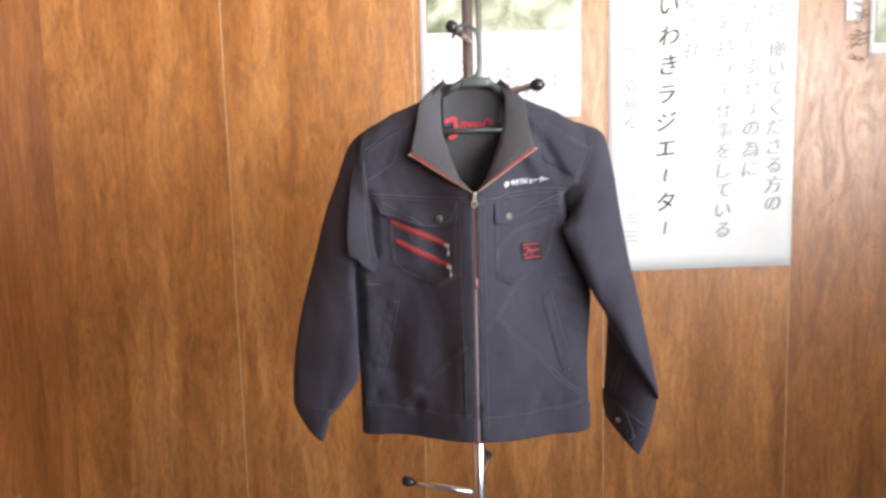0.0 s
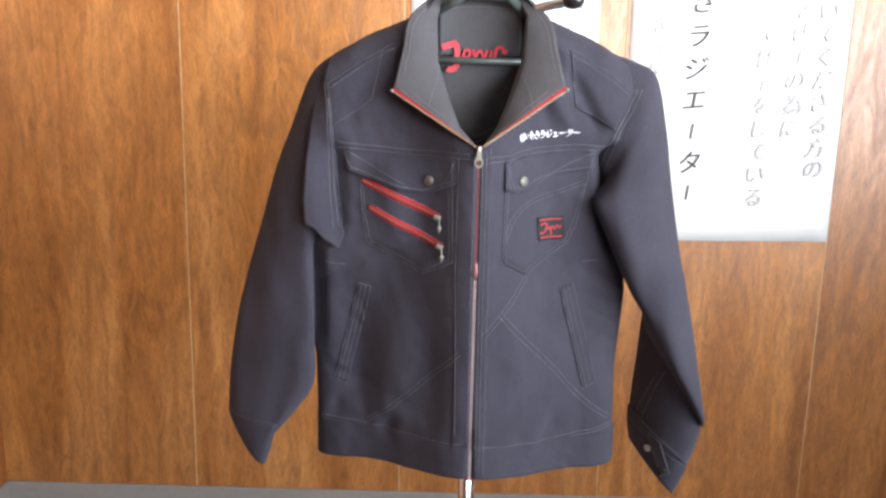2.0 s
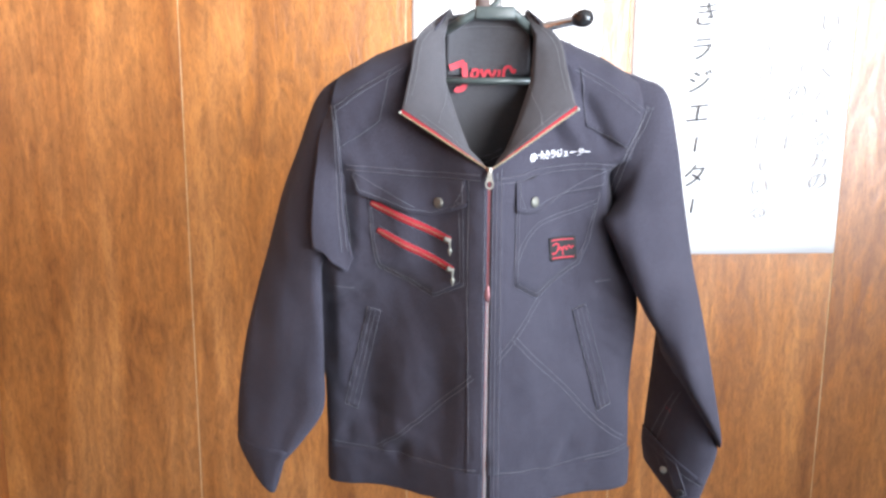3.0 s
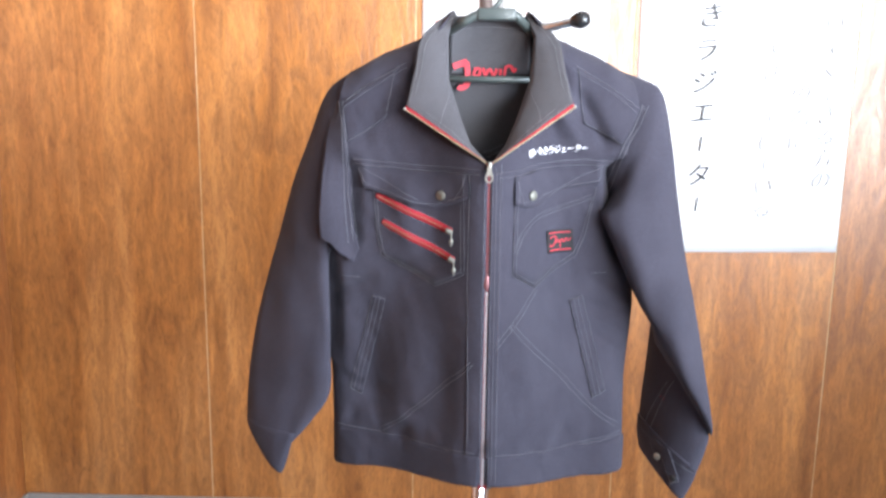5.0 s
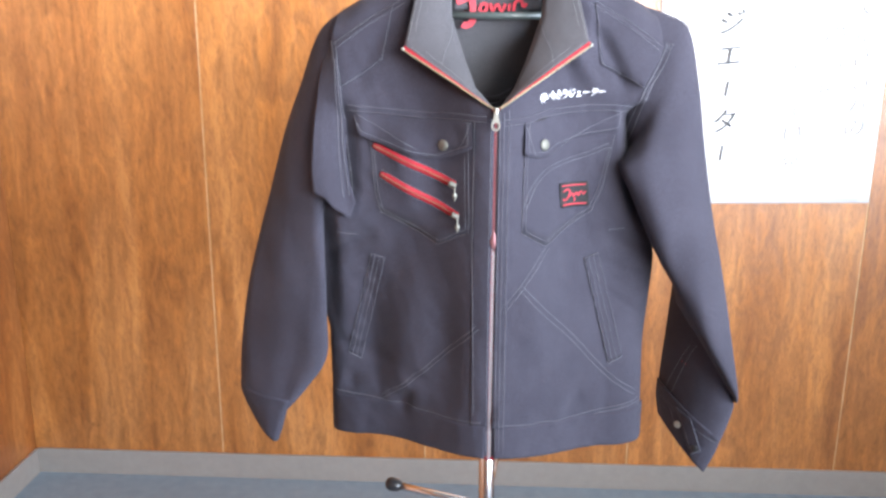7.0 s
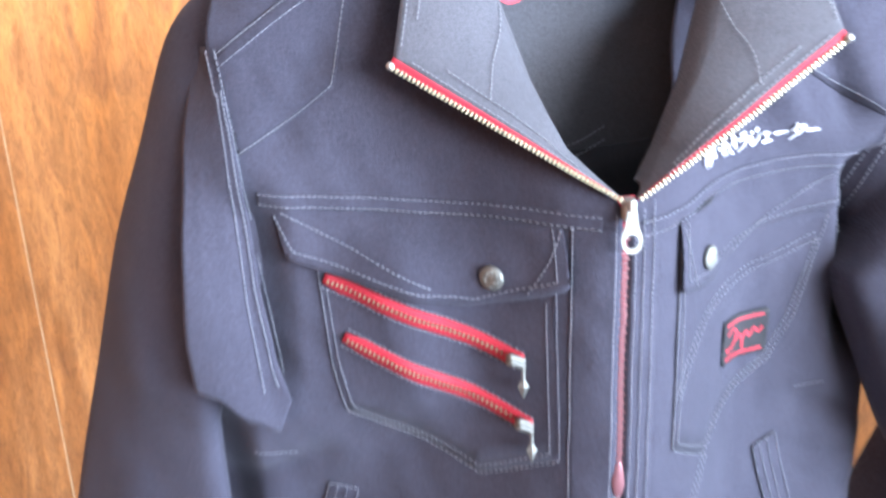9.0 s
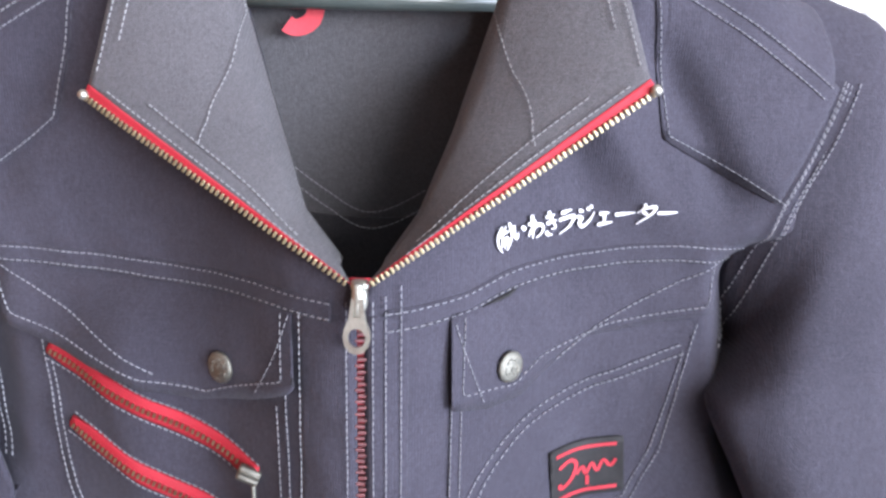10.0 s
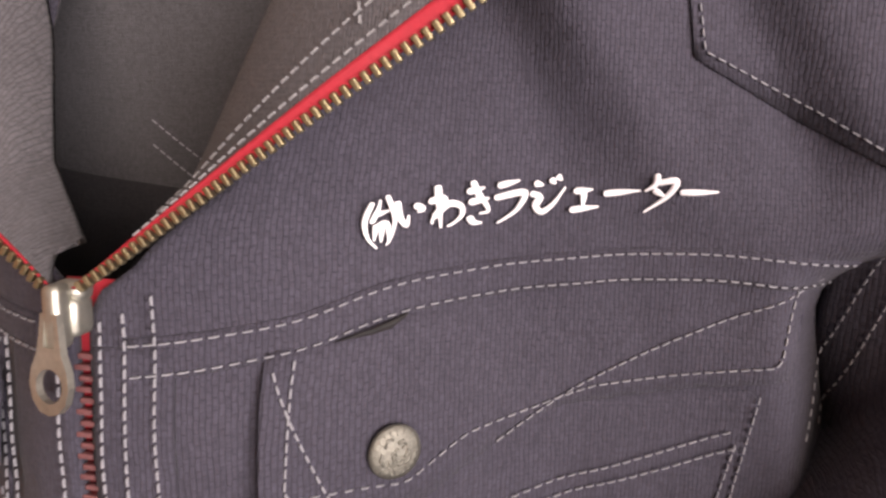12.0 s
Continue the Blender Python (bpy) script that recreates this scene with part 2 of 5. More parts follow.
def along(pts, step):
    """Points at even steps along a smooth line through pts (tuples of any length)."""
    n = len(pts)
    fine = []
    for i in range(n - 1):
        p0, p1, p2, p3 = (np.array(pts[max(0, min(n - 1, k))], float) for k in (i - 1, i, i + 1, i + 2))
        for t in np.linspace(0, 1, 24, endpoint=i == n - 2):
            fine.append(0.5 * (2 * p1 + (p2 - p0) * t + (2 * p0 - 5 * p1 + 4 * p2 - p3) * t ** 2 + (3 * p1 - p0 - 3 * p2 + p3) * t ** 3))
    return even(fine, step)


def even(fine, step):
    fine = [np.array(p, float) for p in fine]
    d = [0.0]
    for p, q in zip(fine, fine[1:]):
        d.append(d[-1] + float(np.linalg.norm(q - p)))
    k = max(2, int(round(d[-1] / step)) + 1)
    return [np.array([np.interp(s, d, [p[j] for p in fine]) for j in range(len(fine[0]))]) for s in np.linspace(0, d[-1], k)]


def straight(pts, step):
    return even(pts, step)


def tube(bm, pts, r, seg=12, cap=True, radii=None):
    pts = [Vector(p) for p in pts]
    rings = []
    side = None
    for i, p in enumerate(pts):
        d = (pts[min(i + 1, len(pts) - 1)] - pts[max(i - 1, 0)]).normalized()
        if side is None:
            side = d.orthogonal().normalized()
        side = (side - d * side.dot(d)).normalized()
        up = d.cross(side)
        rr = radii[i] if radii else r
        rings.append([bm.verts.new(p + rr * (math.cos(a) * side + math.sin(a) * up)) for a in (2 * math.pi * k / seg for k in range(seg))])
    for a, c in zip(rings, rings[1:]):
        for k in range(seg):
            bm.faces.new((a[k], a[(k + 1) % seg], c[(k + 1) % seg], c[k]))
    if cap:
        bm.faces.new(list(reversed(rings[0])))
        bm.faces.new(rings[-1])
    bmesh.ops.recalc_face_normals(bm, faces=bm.faces)
    return bm


def lathe(bm, profile, m, seg=24):
    """Turn (radius, height) pairs round the local z axis of m."""
    rings = []
    for r, h in profile:
        rings.append([bm.verts.new(m @ Vector((r * math.cos(2 * math.pi * k / seg), r * math.sin(2 * math.pi * k / seg), h))) for k in range(seg)])
    for a, c in zip(rings, rings[1:]):
        for k in range(seg):
            bm.faces.new((a[k], a[(k + 1) % seg], c[(k + 1) % seg], c[k]))
    bm.faces.new(list(reversed(rings[0])))
    bm.faces.new(rings[-1])
    bmesh.ops.recalc_face_normals(bm, faces=bm.faces)
    return bm


def ball(bm, c, r, seg=16):
    bmesh.ops.create_uvsphere(bm, u_segments=seg, v_segments=seg // 2 + 2, radius=r, matrix=Matrix.Translation(c))
    return bm


def text_faces(body, size):
    """Triangles of a line of writing in the built-in font, lying in x and y."""
    cu = bpy.data.curves.new("writing", "FONT")
    cu.body, cu.size, cu.resolution_u = body, size, 3
    cu.align_x = "CENTER"
    ob = bpy.data.objects.new("writing", cu)
    scene.collection.objects.link(ob)
    dg = bpy.context.evaluated_depsgraph_get()
    me = ob.evaluated_get(dg).to_mesh()
    vs = [tuple(v.co) for v in me.vertices]
    fs = [tuple(p.vertices) for p in me.polygons]
    ob.evaluated_get(dg).to_mesh_clear()
    bpy.data.objects.remove(ob)
    bpy.data.curves.remove(cu)
    if vs:
        mx = (min(v[0] for v in vs) + max(v[0] for v in vs)) / 2
        my = (min(v[1] for v in vs) + max(v[1] for v in vs)) / 2
        vs = [(v[0] - mx, v[1] - my) for v in vs]
    return vs, fs


def write(bm, body, size, place):
    vs, fs = text_faces(body, size)
    made = [bm.verts.new(place(x, y)) for x, y in vs]
    for f in fs:
        try:
            bm.faces.new([made[i] for i in f])
        except ValueError:
            pass


# ---- the room ----
WALL_Y, LEFT_X, RIGHT_X, REAR_Y, TOP_Z = 3.18, -1.47, 2.95, -2.1, 2.5
SKIRT_Z = 0.086

bm = bmesh.new()
box(bm, (LEFT_X - 0.15, REAR_Y - 0.15, -0.1), (RIGHT_X + 0.15, WALL_Y + 0.15, 0.0))
tagged(part("floor", bm, CARPET, smooth=False), "pale blue-grey carpet floor of the office", "floor", kind="structure")
bm = bmesh.new()
box(bm, (LEFT_X - 0.15, REAR_Y - 0.15, TOP_Z), (RIGHT_X + 0.15, WALL_Y + 0.15, TOP_Z + 0.1))
tagged(part("ceiling", bm, CEIL, smooth=False), "plain off-white ceiling board", "ceiling", kind="structure")


def holed_wall(name, along_x, at, out, lo, hi, holes, mat):
    """A wall from lo to hi along one axis, its face at `at`, its thickness towards `out`, with openings (a, c, z0, z1)."""
    bm = bmesh.new()

    def piece(a, c, z0, z1):
        if c - a < 1e-4 or z1 - z0 < 1e-4:
            return
        p, q = sorted((at, at + out))
        if along_x:
            box(bm, (a, p, z0), (c, q, z1))
        else:
            box(bm, (p, a, z0), (q, c, z1))
    x = lo
    for a, c, z0, z1 in holes:
        piece(x, a, 0.0, TOP_Z)
        piece(a, c, 0.0, z0)
        piece(a, c, z1, TOP_Z)
        x = c
    piece(x, hi, 0.0, TOP_Z)
    return tagged(part(name, bm, mat, smooth=False), "plain wall of the room", "wall", kind="structure")


north = holed_wall("wall_north", True, WALL_Y + 0.0016, 0.146, LEFT_X - 0.15, RIGHT_X + 0.15, [], JOINT)
north["label"] = "varnished lauan plywood wall with pale joints"
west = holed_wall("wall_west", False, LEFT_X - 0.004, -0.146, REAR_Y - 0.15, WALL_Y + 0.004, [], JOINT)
west["label"] = "varnished lauan plywood side wall, shade toned into its colour"
holed_wall("wall_east", False, RIGHT_X, 0.15, REAR_Y, WALL_Y + 0.004, [(-2.0, 0.8, 1.0, 2.3)], WOOD_SHADED)
holed_wall("wall_south", True, REAR_Y, -0.15, LEFT_X - 0.004, RIGHT_X + 0.15, [(1.05, 2.86, 1.3, 2.45)], WOOD_SHADED)


def window(name, along_x, at, a, c, z0, z1):
    w = thing(name, "aluminium-framed window letting in daylight", "window", kind="structure")
    def bar(lo, hi):
        bm = bmesh.new()
        box(bm, lo, hi, 0.004)
        part("window_frame", bm, PLATE_METAL, w)
    for p, q, r, s in ((a, c, z0, z0 + 0.05), (a, c, z1 - 0.05, z1), (a, a + 0.05, z0 + 0.05, z1 - 0.05), (c - 0.05, c, z0 + 0.05, z1 - 0.05),
                       ((a + c) / 2 - 0.03, (a + c) / 2 + 0.03, z0 + 0.05, z1 - 0.05)):
        if along_x:
            bar((p, at - 0.06, r), (q, at - 0.01, s))
        else:
            bar((at + 0.01, p, r), (at + 0.06, q, s))


window("window_1", True, REAR_Y, 1.05, 2.86, 1.3, 2.45)
window("window_2", False, RIGHT_X, -2.0, 0.8, 1.0, 2.3)

# skirting along the panelled walls
bm = bmesh.new()
box(bm, (LEFT_X + 0.008, WALL_Y - 0.010, 0.0), (RIGHT_X, WALL_Y - 0.0005, SKIRT_Z), 0.002)
tagged(part("baseboard", bm, SKIRT, smooth=False), "grey-beige vinyl skirting along the plywood wall", "baseboard", kind="structure")
bm = bmesh.new()
box(bm, (LEFT_X + 0.0005, REAR_Y, 0.0), (LEFT_X + 0.010, WALL_Y - 0.010, SKIRT_Z), 0.002)
tagged(part("baseboard", bm, SKIRT, smooth=False), "grey-beige vinyl skirting along the side wall", "baseboard", kind="structure")

# plywood boards
JOINTS = [LEFT_X - 0.003, -0.844, -0.182, 0.464, 1.116, 1.775, 2.428, RIGHT_X]
for a, c in zip(JOINTS, JOINTS[1:]):
    bm = bmesh.new()
    box(bm, (a + 0.0019, WALL_Y, SKIRT_Z - 0.004), (c - 0.0019, WALL_Y + 0.0016, TOP_Z), 0.0006)
    part("panel", bm, WOOD, north, smooth=False)
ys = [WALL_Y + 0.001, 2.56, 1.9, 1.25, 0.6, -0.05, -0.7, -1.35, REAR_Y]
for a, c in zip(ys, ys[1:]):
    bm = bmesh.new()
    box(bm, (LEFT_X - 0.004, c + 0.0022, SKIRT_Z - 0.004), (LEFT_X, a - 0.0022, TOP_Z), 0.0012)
    part("panel", bm, WOOD_SHADED, west, smooth=False)

# metal plate on the side wall
sock = thing("wall_socket", "steel wall plate with an ivory socket on the plywood", "wall socket", (LEFT_X, 2.74, 0.255))
bm = bmesh.new()
box(bm, (0.0, -0.036, -0.062), (0.006, 0.036, 0.062), 0.003)
part("plate", bm, PLATE_METAL, sock)
bm = bmesh.new()
box(bm, (0.005, -0.012, -0.012), (0.011, 0.012, 0.012), 0.002)
part("socket_insert", bm, IVORY, sock, "ivory plastic socket insert")


# ---- papers on the wall ----
def sheet(name, label, category, x0, x1, z0, z1, off=0.003, curl=0.004, slant=0.0):
    t = thing(name, label, category, (0, 0, 0))
    bm = bmesh.new()
    grid(bm, lambda u, v, k: (x0 + (x1 - x0) * u, WALL_Y - off - curl * (0.5 + 0.5 * math.sin(5 * u + 2.2 * v)) * (1 - v) ** 2 + k, z0 + slant * u * (1 - v) + (z1 - z0) * v), 16, 20, 0.0008)
    part("paper", bm, PAPER, t)
    return t


poster = sheet("poster", "large white paper with vertical brush writing on the plywood", "poster", 0.478, 1.114, 0.938, 1.98, 0.003, slant=0.010)


def column(parent, x, z, pitch, chars, size, mat, name="writing"):
    for i, ch in enumerate(chars):
        bm = bmesh.new()
        zc = z - pitch * i
        if ch == "ー":
            box(bm, (x - 0.0025, WALL_Y - 0.0099, zc - 0.022), (x + 0.0025, WALL_Y - 0.0093, zc + 0.022))
            for v in bm.verts:
                v.co.x += 0.12 * (v.co.z - zc)
        else:
            write(bm, ch, size, lambda a, b: (x + a + 0.12 * b, WALL_Y - 0.0095, zc + b + 0.10 * a))
        part(name, bm, mat, parent, smooth=False)


def strokes(parent, x, z, pitch, count, size, mat, seed):
    """Rows of plain bars where writing stands that is not spelled out."""
    rnd = random.Random(seed)
    for i in range(count):
        zc = z - pitch * i
        for k in range(3):
            bm = bmesh.new()
            dz = (k - 1) * size * 0.33 + rnd.uniform(-0.004, 0.004)
            w = size * rnd.uniform(0.35, 0.5)
            box(bm, (x - w, WALL_Y - 0.0098, zc + dz - 0.0022), (x + w, WALL_Y - 0.0092, zc + dz + 0.0022))
            part("writing_bar", bm, mat, parent, smooth=False)


column(poster, 0.676, 1.547, 0.0915, "ラジエーター", 0.075, INK)
column(poster, 0.684, 1.842, 0.098, "いわき", 0.078, INK)
column(poster, 0.763, 1.842, 0.074, "限会社", 0.066, INK_PALE)
column(poster, 0.557, 1.700, 0.0612, "代表取締役", 0.054, INK_PALE)
strokes(poster, 0.558, 1.335, 0.062, 3, 0.05, INK_PALE, 5)
strokes(poster, 0.558, 1.125, 0.062, 2, 0.05, INK_PALE, 6)
column(poster, 1.047, 1.822, 0.0655, "は、働いてくださる方の", 0.064, INK_PALE)
column(poster, 0.966, 1.838, 0.0688, "笑顔と幸せ」の為に", 0.064, INK_PALE)
column(poster, 0.876, 1.835, 0.0688, "熱を持って仕事をしている", 0.064, INK_PALE)

cal = sheet("calendar", "white two-month wall calendar below a pale picture", "calendar", -0.163, 0.384, 1.480, 2.05, 0.004)
PHOTO, pn, pl, pb = material("pale_photo", 0.5)
pv = noise_tex(pn, pl, coords(pn, pl, (1, 1, 1)), 9, 5, 0.6, 0.4)
pl.new(ramp(pn, pl, pv, (0.35, (0.14, 0.18, 0.09)), (0.5, (0.40, 0.42, 0.30)), (0.62, (0.64, 0.64, 0.56))), pb.inputs["Base Color"])
bm = bmesh.new()
box(bm, (-0.135, WALL_Y - 0.0105, 1.772), (0.365, WALL_Y - 0.0098, 2.02))
part("picture", bm, PHOTO, cal, "pale green printed picture", smooth=False)
for word, x in (("11", -0.022), ("12", 0.242)):
    bm = bmesh.new()
    write(bm, word, 0.036, lambda a, b: (x + a, WALL_Y - 0.0105, 1.706 + b))
    part("month_number", bm, PRINT_GREY, cal, smooth=False)
for x0 in (-0.128, 0.128):
    bm, br = bmesh.new(), bmesh.new()
    for r in range(6):
        for c in range(7):
            if (r == 0 and c < 2) or (r == 5 and c > 2):
                continue
            x, z = x0 + 0.033 * c + 0.002, 1.668 - 0.027 * r
            box(br if c == 0 else bm, (x, WALL_Y - 0.0106, z), (x + 0.013, WALL_Y - 0.0100, z + 0.012))
    tagged(part("day_bar", bm, PRINT_GREY, cal, smooth=False), kind="stuff")
    tagged(part("day_bar", br, PRINT_RED, cal, smooth=False), kind="stuff")

# tinsel and papers hanging further along the wall
side_paper = sheet("paper_slip", "narrow white paper slip pinned to the plywood", "paper", 1.272, 1.322, 1.775, 2.0, 0.004)
side_calendar = sheet("wall_chart", "white printed chart hanging on the plywood", "wall chart", 1.352, 1.72, 1.662, 2.1, 0.004)
bm = bmesh.new()
box(bm, (1.372, WALL_Y - 0.0105, 1.70), (1.70, WALL_Y - 0.0098, 2.05))
part("picture", bm, PHOTO, side_calendar, "pale printed picture", smooth=False)
tin = thing("tinsel", "crumpled silvery tinsel netting hanging on the wall", "tinsel", (1.32, WALL_Y - 0.02, 1.78))
rnd = random.Random(11)
bm = bmesh.new()
for i in range(16):
    z = -0.13 + 0.016 * i
    p0 = Vector((-0.025 + rnd.uniform(-0.012, 0.01), rnd.uniform(-0.012, 0.008), z))
    p1 = p0 + Vector((rnd.uniform(0.03, 0.06), rnd.uniform(-0.01, 0.01), rnd.uniform(-0.03, 0.035)))
    tube(bm, [p0, (p0 + p1) / 2 + Vector((0, -0.006, rnd.uniform(-0.01, 0.01))), p1], 0.0017, 5)
part("tinsel_strand", bm, NICKEL, tin)

# ---- the coat stand ----
PX, PY = 0.0, 1.915
stand = thing("coat_stand", "chrome tube coat stand with black-tipped pegs", "coat stand", (PX, PY, 0.0))
bm = bmesh.new()
lathe(bm, [(0.19, 0.0), (0.19, 0.012), (0.17, 0.022), (0.03, 0.035), (0.022, 0.05)], Matrix())
part("base_plate", bm, BLACK_PLASTIC, stand)
bm = bmesh.new()
tube(bm, [(0, 0, 0.04), (0, 0, 0.6), (0, 0, 1.0)], 0.0125, 20)
part("lower_pole", bm, CHROME, stand)
bm = bmesh.new()
tube(bm, [(-0.006, 0, 1.0), (-0.006, 0, 1.78)], 0.0105, 20)
part("upper_pole", bm, DULL_TUBE, stand, "brownish upper pole tube")
bm = bmesh.new()
tube(bm, [(0.016, -0.002, 1.0), (0.016, -0.002, 1.78)], 0.0055, 14)
part("side_rod", bm, CHROME, stand)


def peg(tip, root):
    bm = bmesh.new()
    tube(bm, [root, tip], 0.0062, 14)
    p = part("peg", bm, CHROME, stand)
    bm = bmesh.new()
    d = (Vector(tip) - Vector(root)).normalized()
    lathe(bm, [(0.004, -0.016), (0.0085, -0.013), (0.011, -0.004), (0.0112, 0.003), (0.009, 0.0085), (0.004, 0.0115)], Matrix.Translation(tip) @ d.to_track_quat("Z", "Y").to_matrix().to_4x4(), 18)
    part("tip", bm, BLACK_PLASTIC, p, "black plastic peg tip")


peg((0.116, -0.148, 1.509), (0.0, 0.0, 1.49))
peg((-0.152, 0.034, 0.699), (0.0, 0.0, 0.685))
peg((-0.034, -0.155, 1.612), (0.0, 0.0, 1.60))
peg((0.02, 0.15, 0.71), (0.0, 0.0, 0.685))

# ---- the jacket ----
jacket = thing("work_jacket", "slate-grey zipped work jacket with red zip tape on a hanger", "jacket", (0, 0, 0))
SIDE_Y = 1.856


def soft(e):
    return max(0.0, min(1.0, e))


def smooth(e):
    e = soft(e)
    return e * e * (3 - 2 * e)


def folds(x, z):
    """Drape of the hanging cloth, in metres towards the back."""
    d = 0.0050 * noise.noise(Vector((x * 9, z * 5, 0.7))) + 0.0022 * noise.noise(Vector((x * 22 + z * 6, z * 13 - x * 5, 4.1))) + 0.0014 * noise.noise(Vector((x * 60 + z * 20, z * 44, 9.1)))
    low = smooth((1.16 - z) / 0.14) * smooth((z - 0.89) / 0.07)
    d += low * 0.008 * math.exp(-((x + 0.168 + 0.10 * (z - 1.0)) / 0.022) ** 2)
    d -= low * 0.014 * math.exp(-((x + 0.118 - 0.08 * (z - 1.0)) / 0.030) ** 2)
    d += low * 0.009 * math.exp(-((x + 0.058 + 0.03 * (z - 1.0)) / 0.022) ** 2)
    d -= low * 0.004 * math.exp(-((x - 0.085 + 0.25 * (z - 1.0)) / 0.03) ** 2)
    d += 0.010 * math.exp(-((z - 0.915 - 0.012 * math.sin(x * 60)) / 0.013) ** 2) * noise.noise(Vector((x * 38, 2.0, 8.0)))
    d += 0.007 * math.exp(-(((z - 1.13) + 0.45 * (abs(x) - 0.19)) / 0.012) ** 2) * smooth((abs(x) - 0.14) / 0.05)
    d += 0.004 * math.exp(-(((z - 0.955) + 0.3 * (x + 0.12)) / 0.009) ** 2) * smooth((-x - 0.05) / 0.05)
    d -= 0.004 * math.exp(-(((z - 0.935) - 0.25 * (x + 0.12)) / 0.009) ** 2) * smooth((-x - 0.07) / 0.05)
    d += 0.022 * smooth((-x - 0.206) / 0.03) * smooth((1.19 - z) / 0.03) * smooth((z - 1.0) / 0.04)
    for k, lean in ((1.075, 0.5), (1.098, 0.25), (1.048, 0.6)):
        d += 0.0042 * math.exp(-(((z - k) + lean * (x - 0.19)) / 0.007) ** 2) * smooth((x - 0.13) / 0.05)
    # the full chest pocket
    d -= 0.019 * math.exp(-((x + 0.112) / 0.032) ** 2) * smooth((z - 1.15) / 0.06) * smooth((1.315 - z) / 0.05)
    # soft slanting folds from the armholes over the upper chest
    d += 0.0085 * math.exp(-(((x - 0.150) + 0.55 * (z - 1.37)) / 0.012) ** 2) * smooth((z - 1.33) / 0.02) * smooth((1.43 - z) / 0.03)
    d -= 0.0060 * math.exp(-(((x - 0.112) + 0.62 * (z - 1.37)) / 0.011) ** 2) * smooth((z - 1.325) / 0.02) * smooth((1.435 - z) / 0.03)
    d += 0.0042 * math.exp(-(((x - 0.086) + 0.50 * (z - 1.37)) / 0.010) ** 2) * smooth((z - 1.335) / 0.02) * smooth((1.425 - z) / 0.03)
    d += 0.0035 * math.exp(-(((x + 0.165) - 0.55 * (z - 1.37)) / 0.012) ** 2) * smooth((z - 1.33) / 0.02) * smooth((1.43 - z) / 0.03)
    d += 0.065 * smooth((x - 0.160 + 0.15 * (z - 1.27)) / 0.036) * smooth((z - 1.16) / 0.06) * smooth((1.330 - z) / 0.030)
    d += 0.016 * smooth((-x - 0.172) / 0.03) * smooth((z - 1.17) / 0.05) * smooth((1.332 - z) / 0.035)
    return d


def ridge(x, z):
    w = 0.070 + 0.035 * smooth((1.20 - z) / 0.18)
    hollow = 0.022 * smooth((x - 0.05) / 0.06) * math.exp(-((z - 1.12) / 0.12) ** 2)
    lean = 0.030 * smooth(-x / 0.17) * smooth((1.20 - z) / 0.12)
    return 1.745 + 0.070 * (1 - math.exp(-(x / w) ** 2)) + hollow + lean


HALF_L = [(0.84, 0.232), (0.99, 0.235), (1.03, 0.243), (1.08, 0.250), (1.14, 0.248), (1.20, 0.228), (1.30, 0.208), (1.40, 0.211), (1.437, 0.205)]
HALF_R = [(0.84, 0.219), (0.99, 0.215), (1.11, 0.222), (1.20, 0.212), (1.30, 0.200), (1.40, 0.208), (1.437, 0.202)]
SHOULDER = [(0.0, 1.530), (0.052, 1.527), (0.095, 1.490), (0.16, 1.462), (0.205, 1.436), (0.26, 1.405)]


def half(x_sign, z):
    h = interp(HALF_L if x_sign < 0 else HALF_R, z)
    if z > 1.436:
        t = [(b, a) for a, b in reversed(SHOULDER)]
        h = min(h, interp(t, z))
    return h


def front(x, z, out=0.0):
    """The place of the jacket's front over (x, z); out: metres in front of it."""
    s = -1 if x < 0 else 1
    y = ridge(x, z) + folds(x, z)
    e = min((half(s, min(z, 1.43)) - abs(x)) / 0.05 + 0.5 * smooth((z - 1.14) / 0.1), (interp(SHOULDER, abs(x)) - z) / 0.05)
    if e < 1:
        e = soft(e)
        side = SIDE_Y + 0.028 * smooth(-x / 0.17) * smooth((1.20 - z) / 0.12)
        y += (side - y) * (1 - math.sqrt(max(0.0, 1 - (1 - e) ** 2)))
    return Vector((x, y - out, z))


def hem_z(x):
    return 0.852 + 0.011 * math.exp(-(x / 0.07) ** 2) + (0.004 if x > 0 else -0.007) * (abs(x) / 0.22) ** 2 - 0.005 * (abs(x) / 0.22) ** 6


def fold_x(s, z):
    """Where the open front folds over into the lapel."""
    return s * interp([(1.318, 0.0024), (1.328, 0.014), (1.345, 0.029), (1.378, 0.043), (1.43, 0.060), (1.49, 0.064), (1.527, 0.053)], z)


def front_panel(s):
    def f(u, v, k):
        v2 = v ** 0.8
        z = 0.852 + (1.524 - 0.852) * v2
        a = fold_x(s, z) if z > 1.318 else s * (0.0024 - 0.0008 * smooth((z - 1.15) / 0.01))
        c = s * max(half(s, z), abs(a) + 0.001)
        x = a + (c - a) * u
        if v2 < 0.2:
            z += (hem_z(x) - 0.852) * (1 - v2 / 0.2)
        p = front(x, z)
        if z > 1.318 and u < 0.4:
            p.y += 0.050 * smooth((z - 1.318) / 0.10) * (1 - u / 0.4) ** 1.5
        p.y += k
        return p
    bm = bmesh.new()
    grid(bm, f, 70, 110, 0.002)
    return bm


part("front_panel", front_panel(-1), CLOTH, jacket)
part("front_panel", front_panel(1), CLOTH, jacket)


def back_place(x, z):
    return Vector((x, 1.856 + 0.008 * smooth((abs(x) - 0.06) / 0.05) - 0.006 * smooth((abs(x) - 0.19) / 0.04), z))


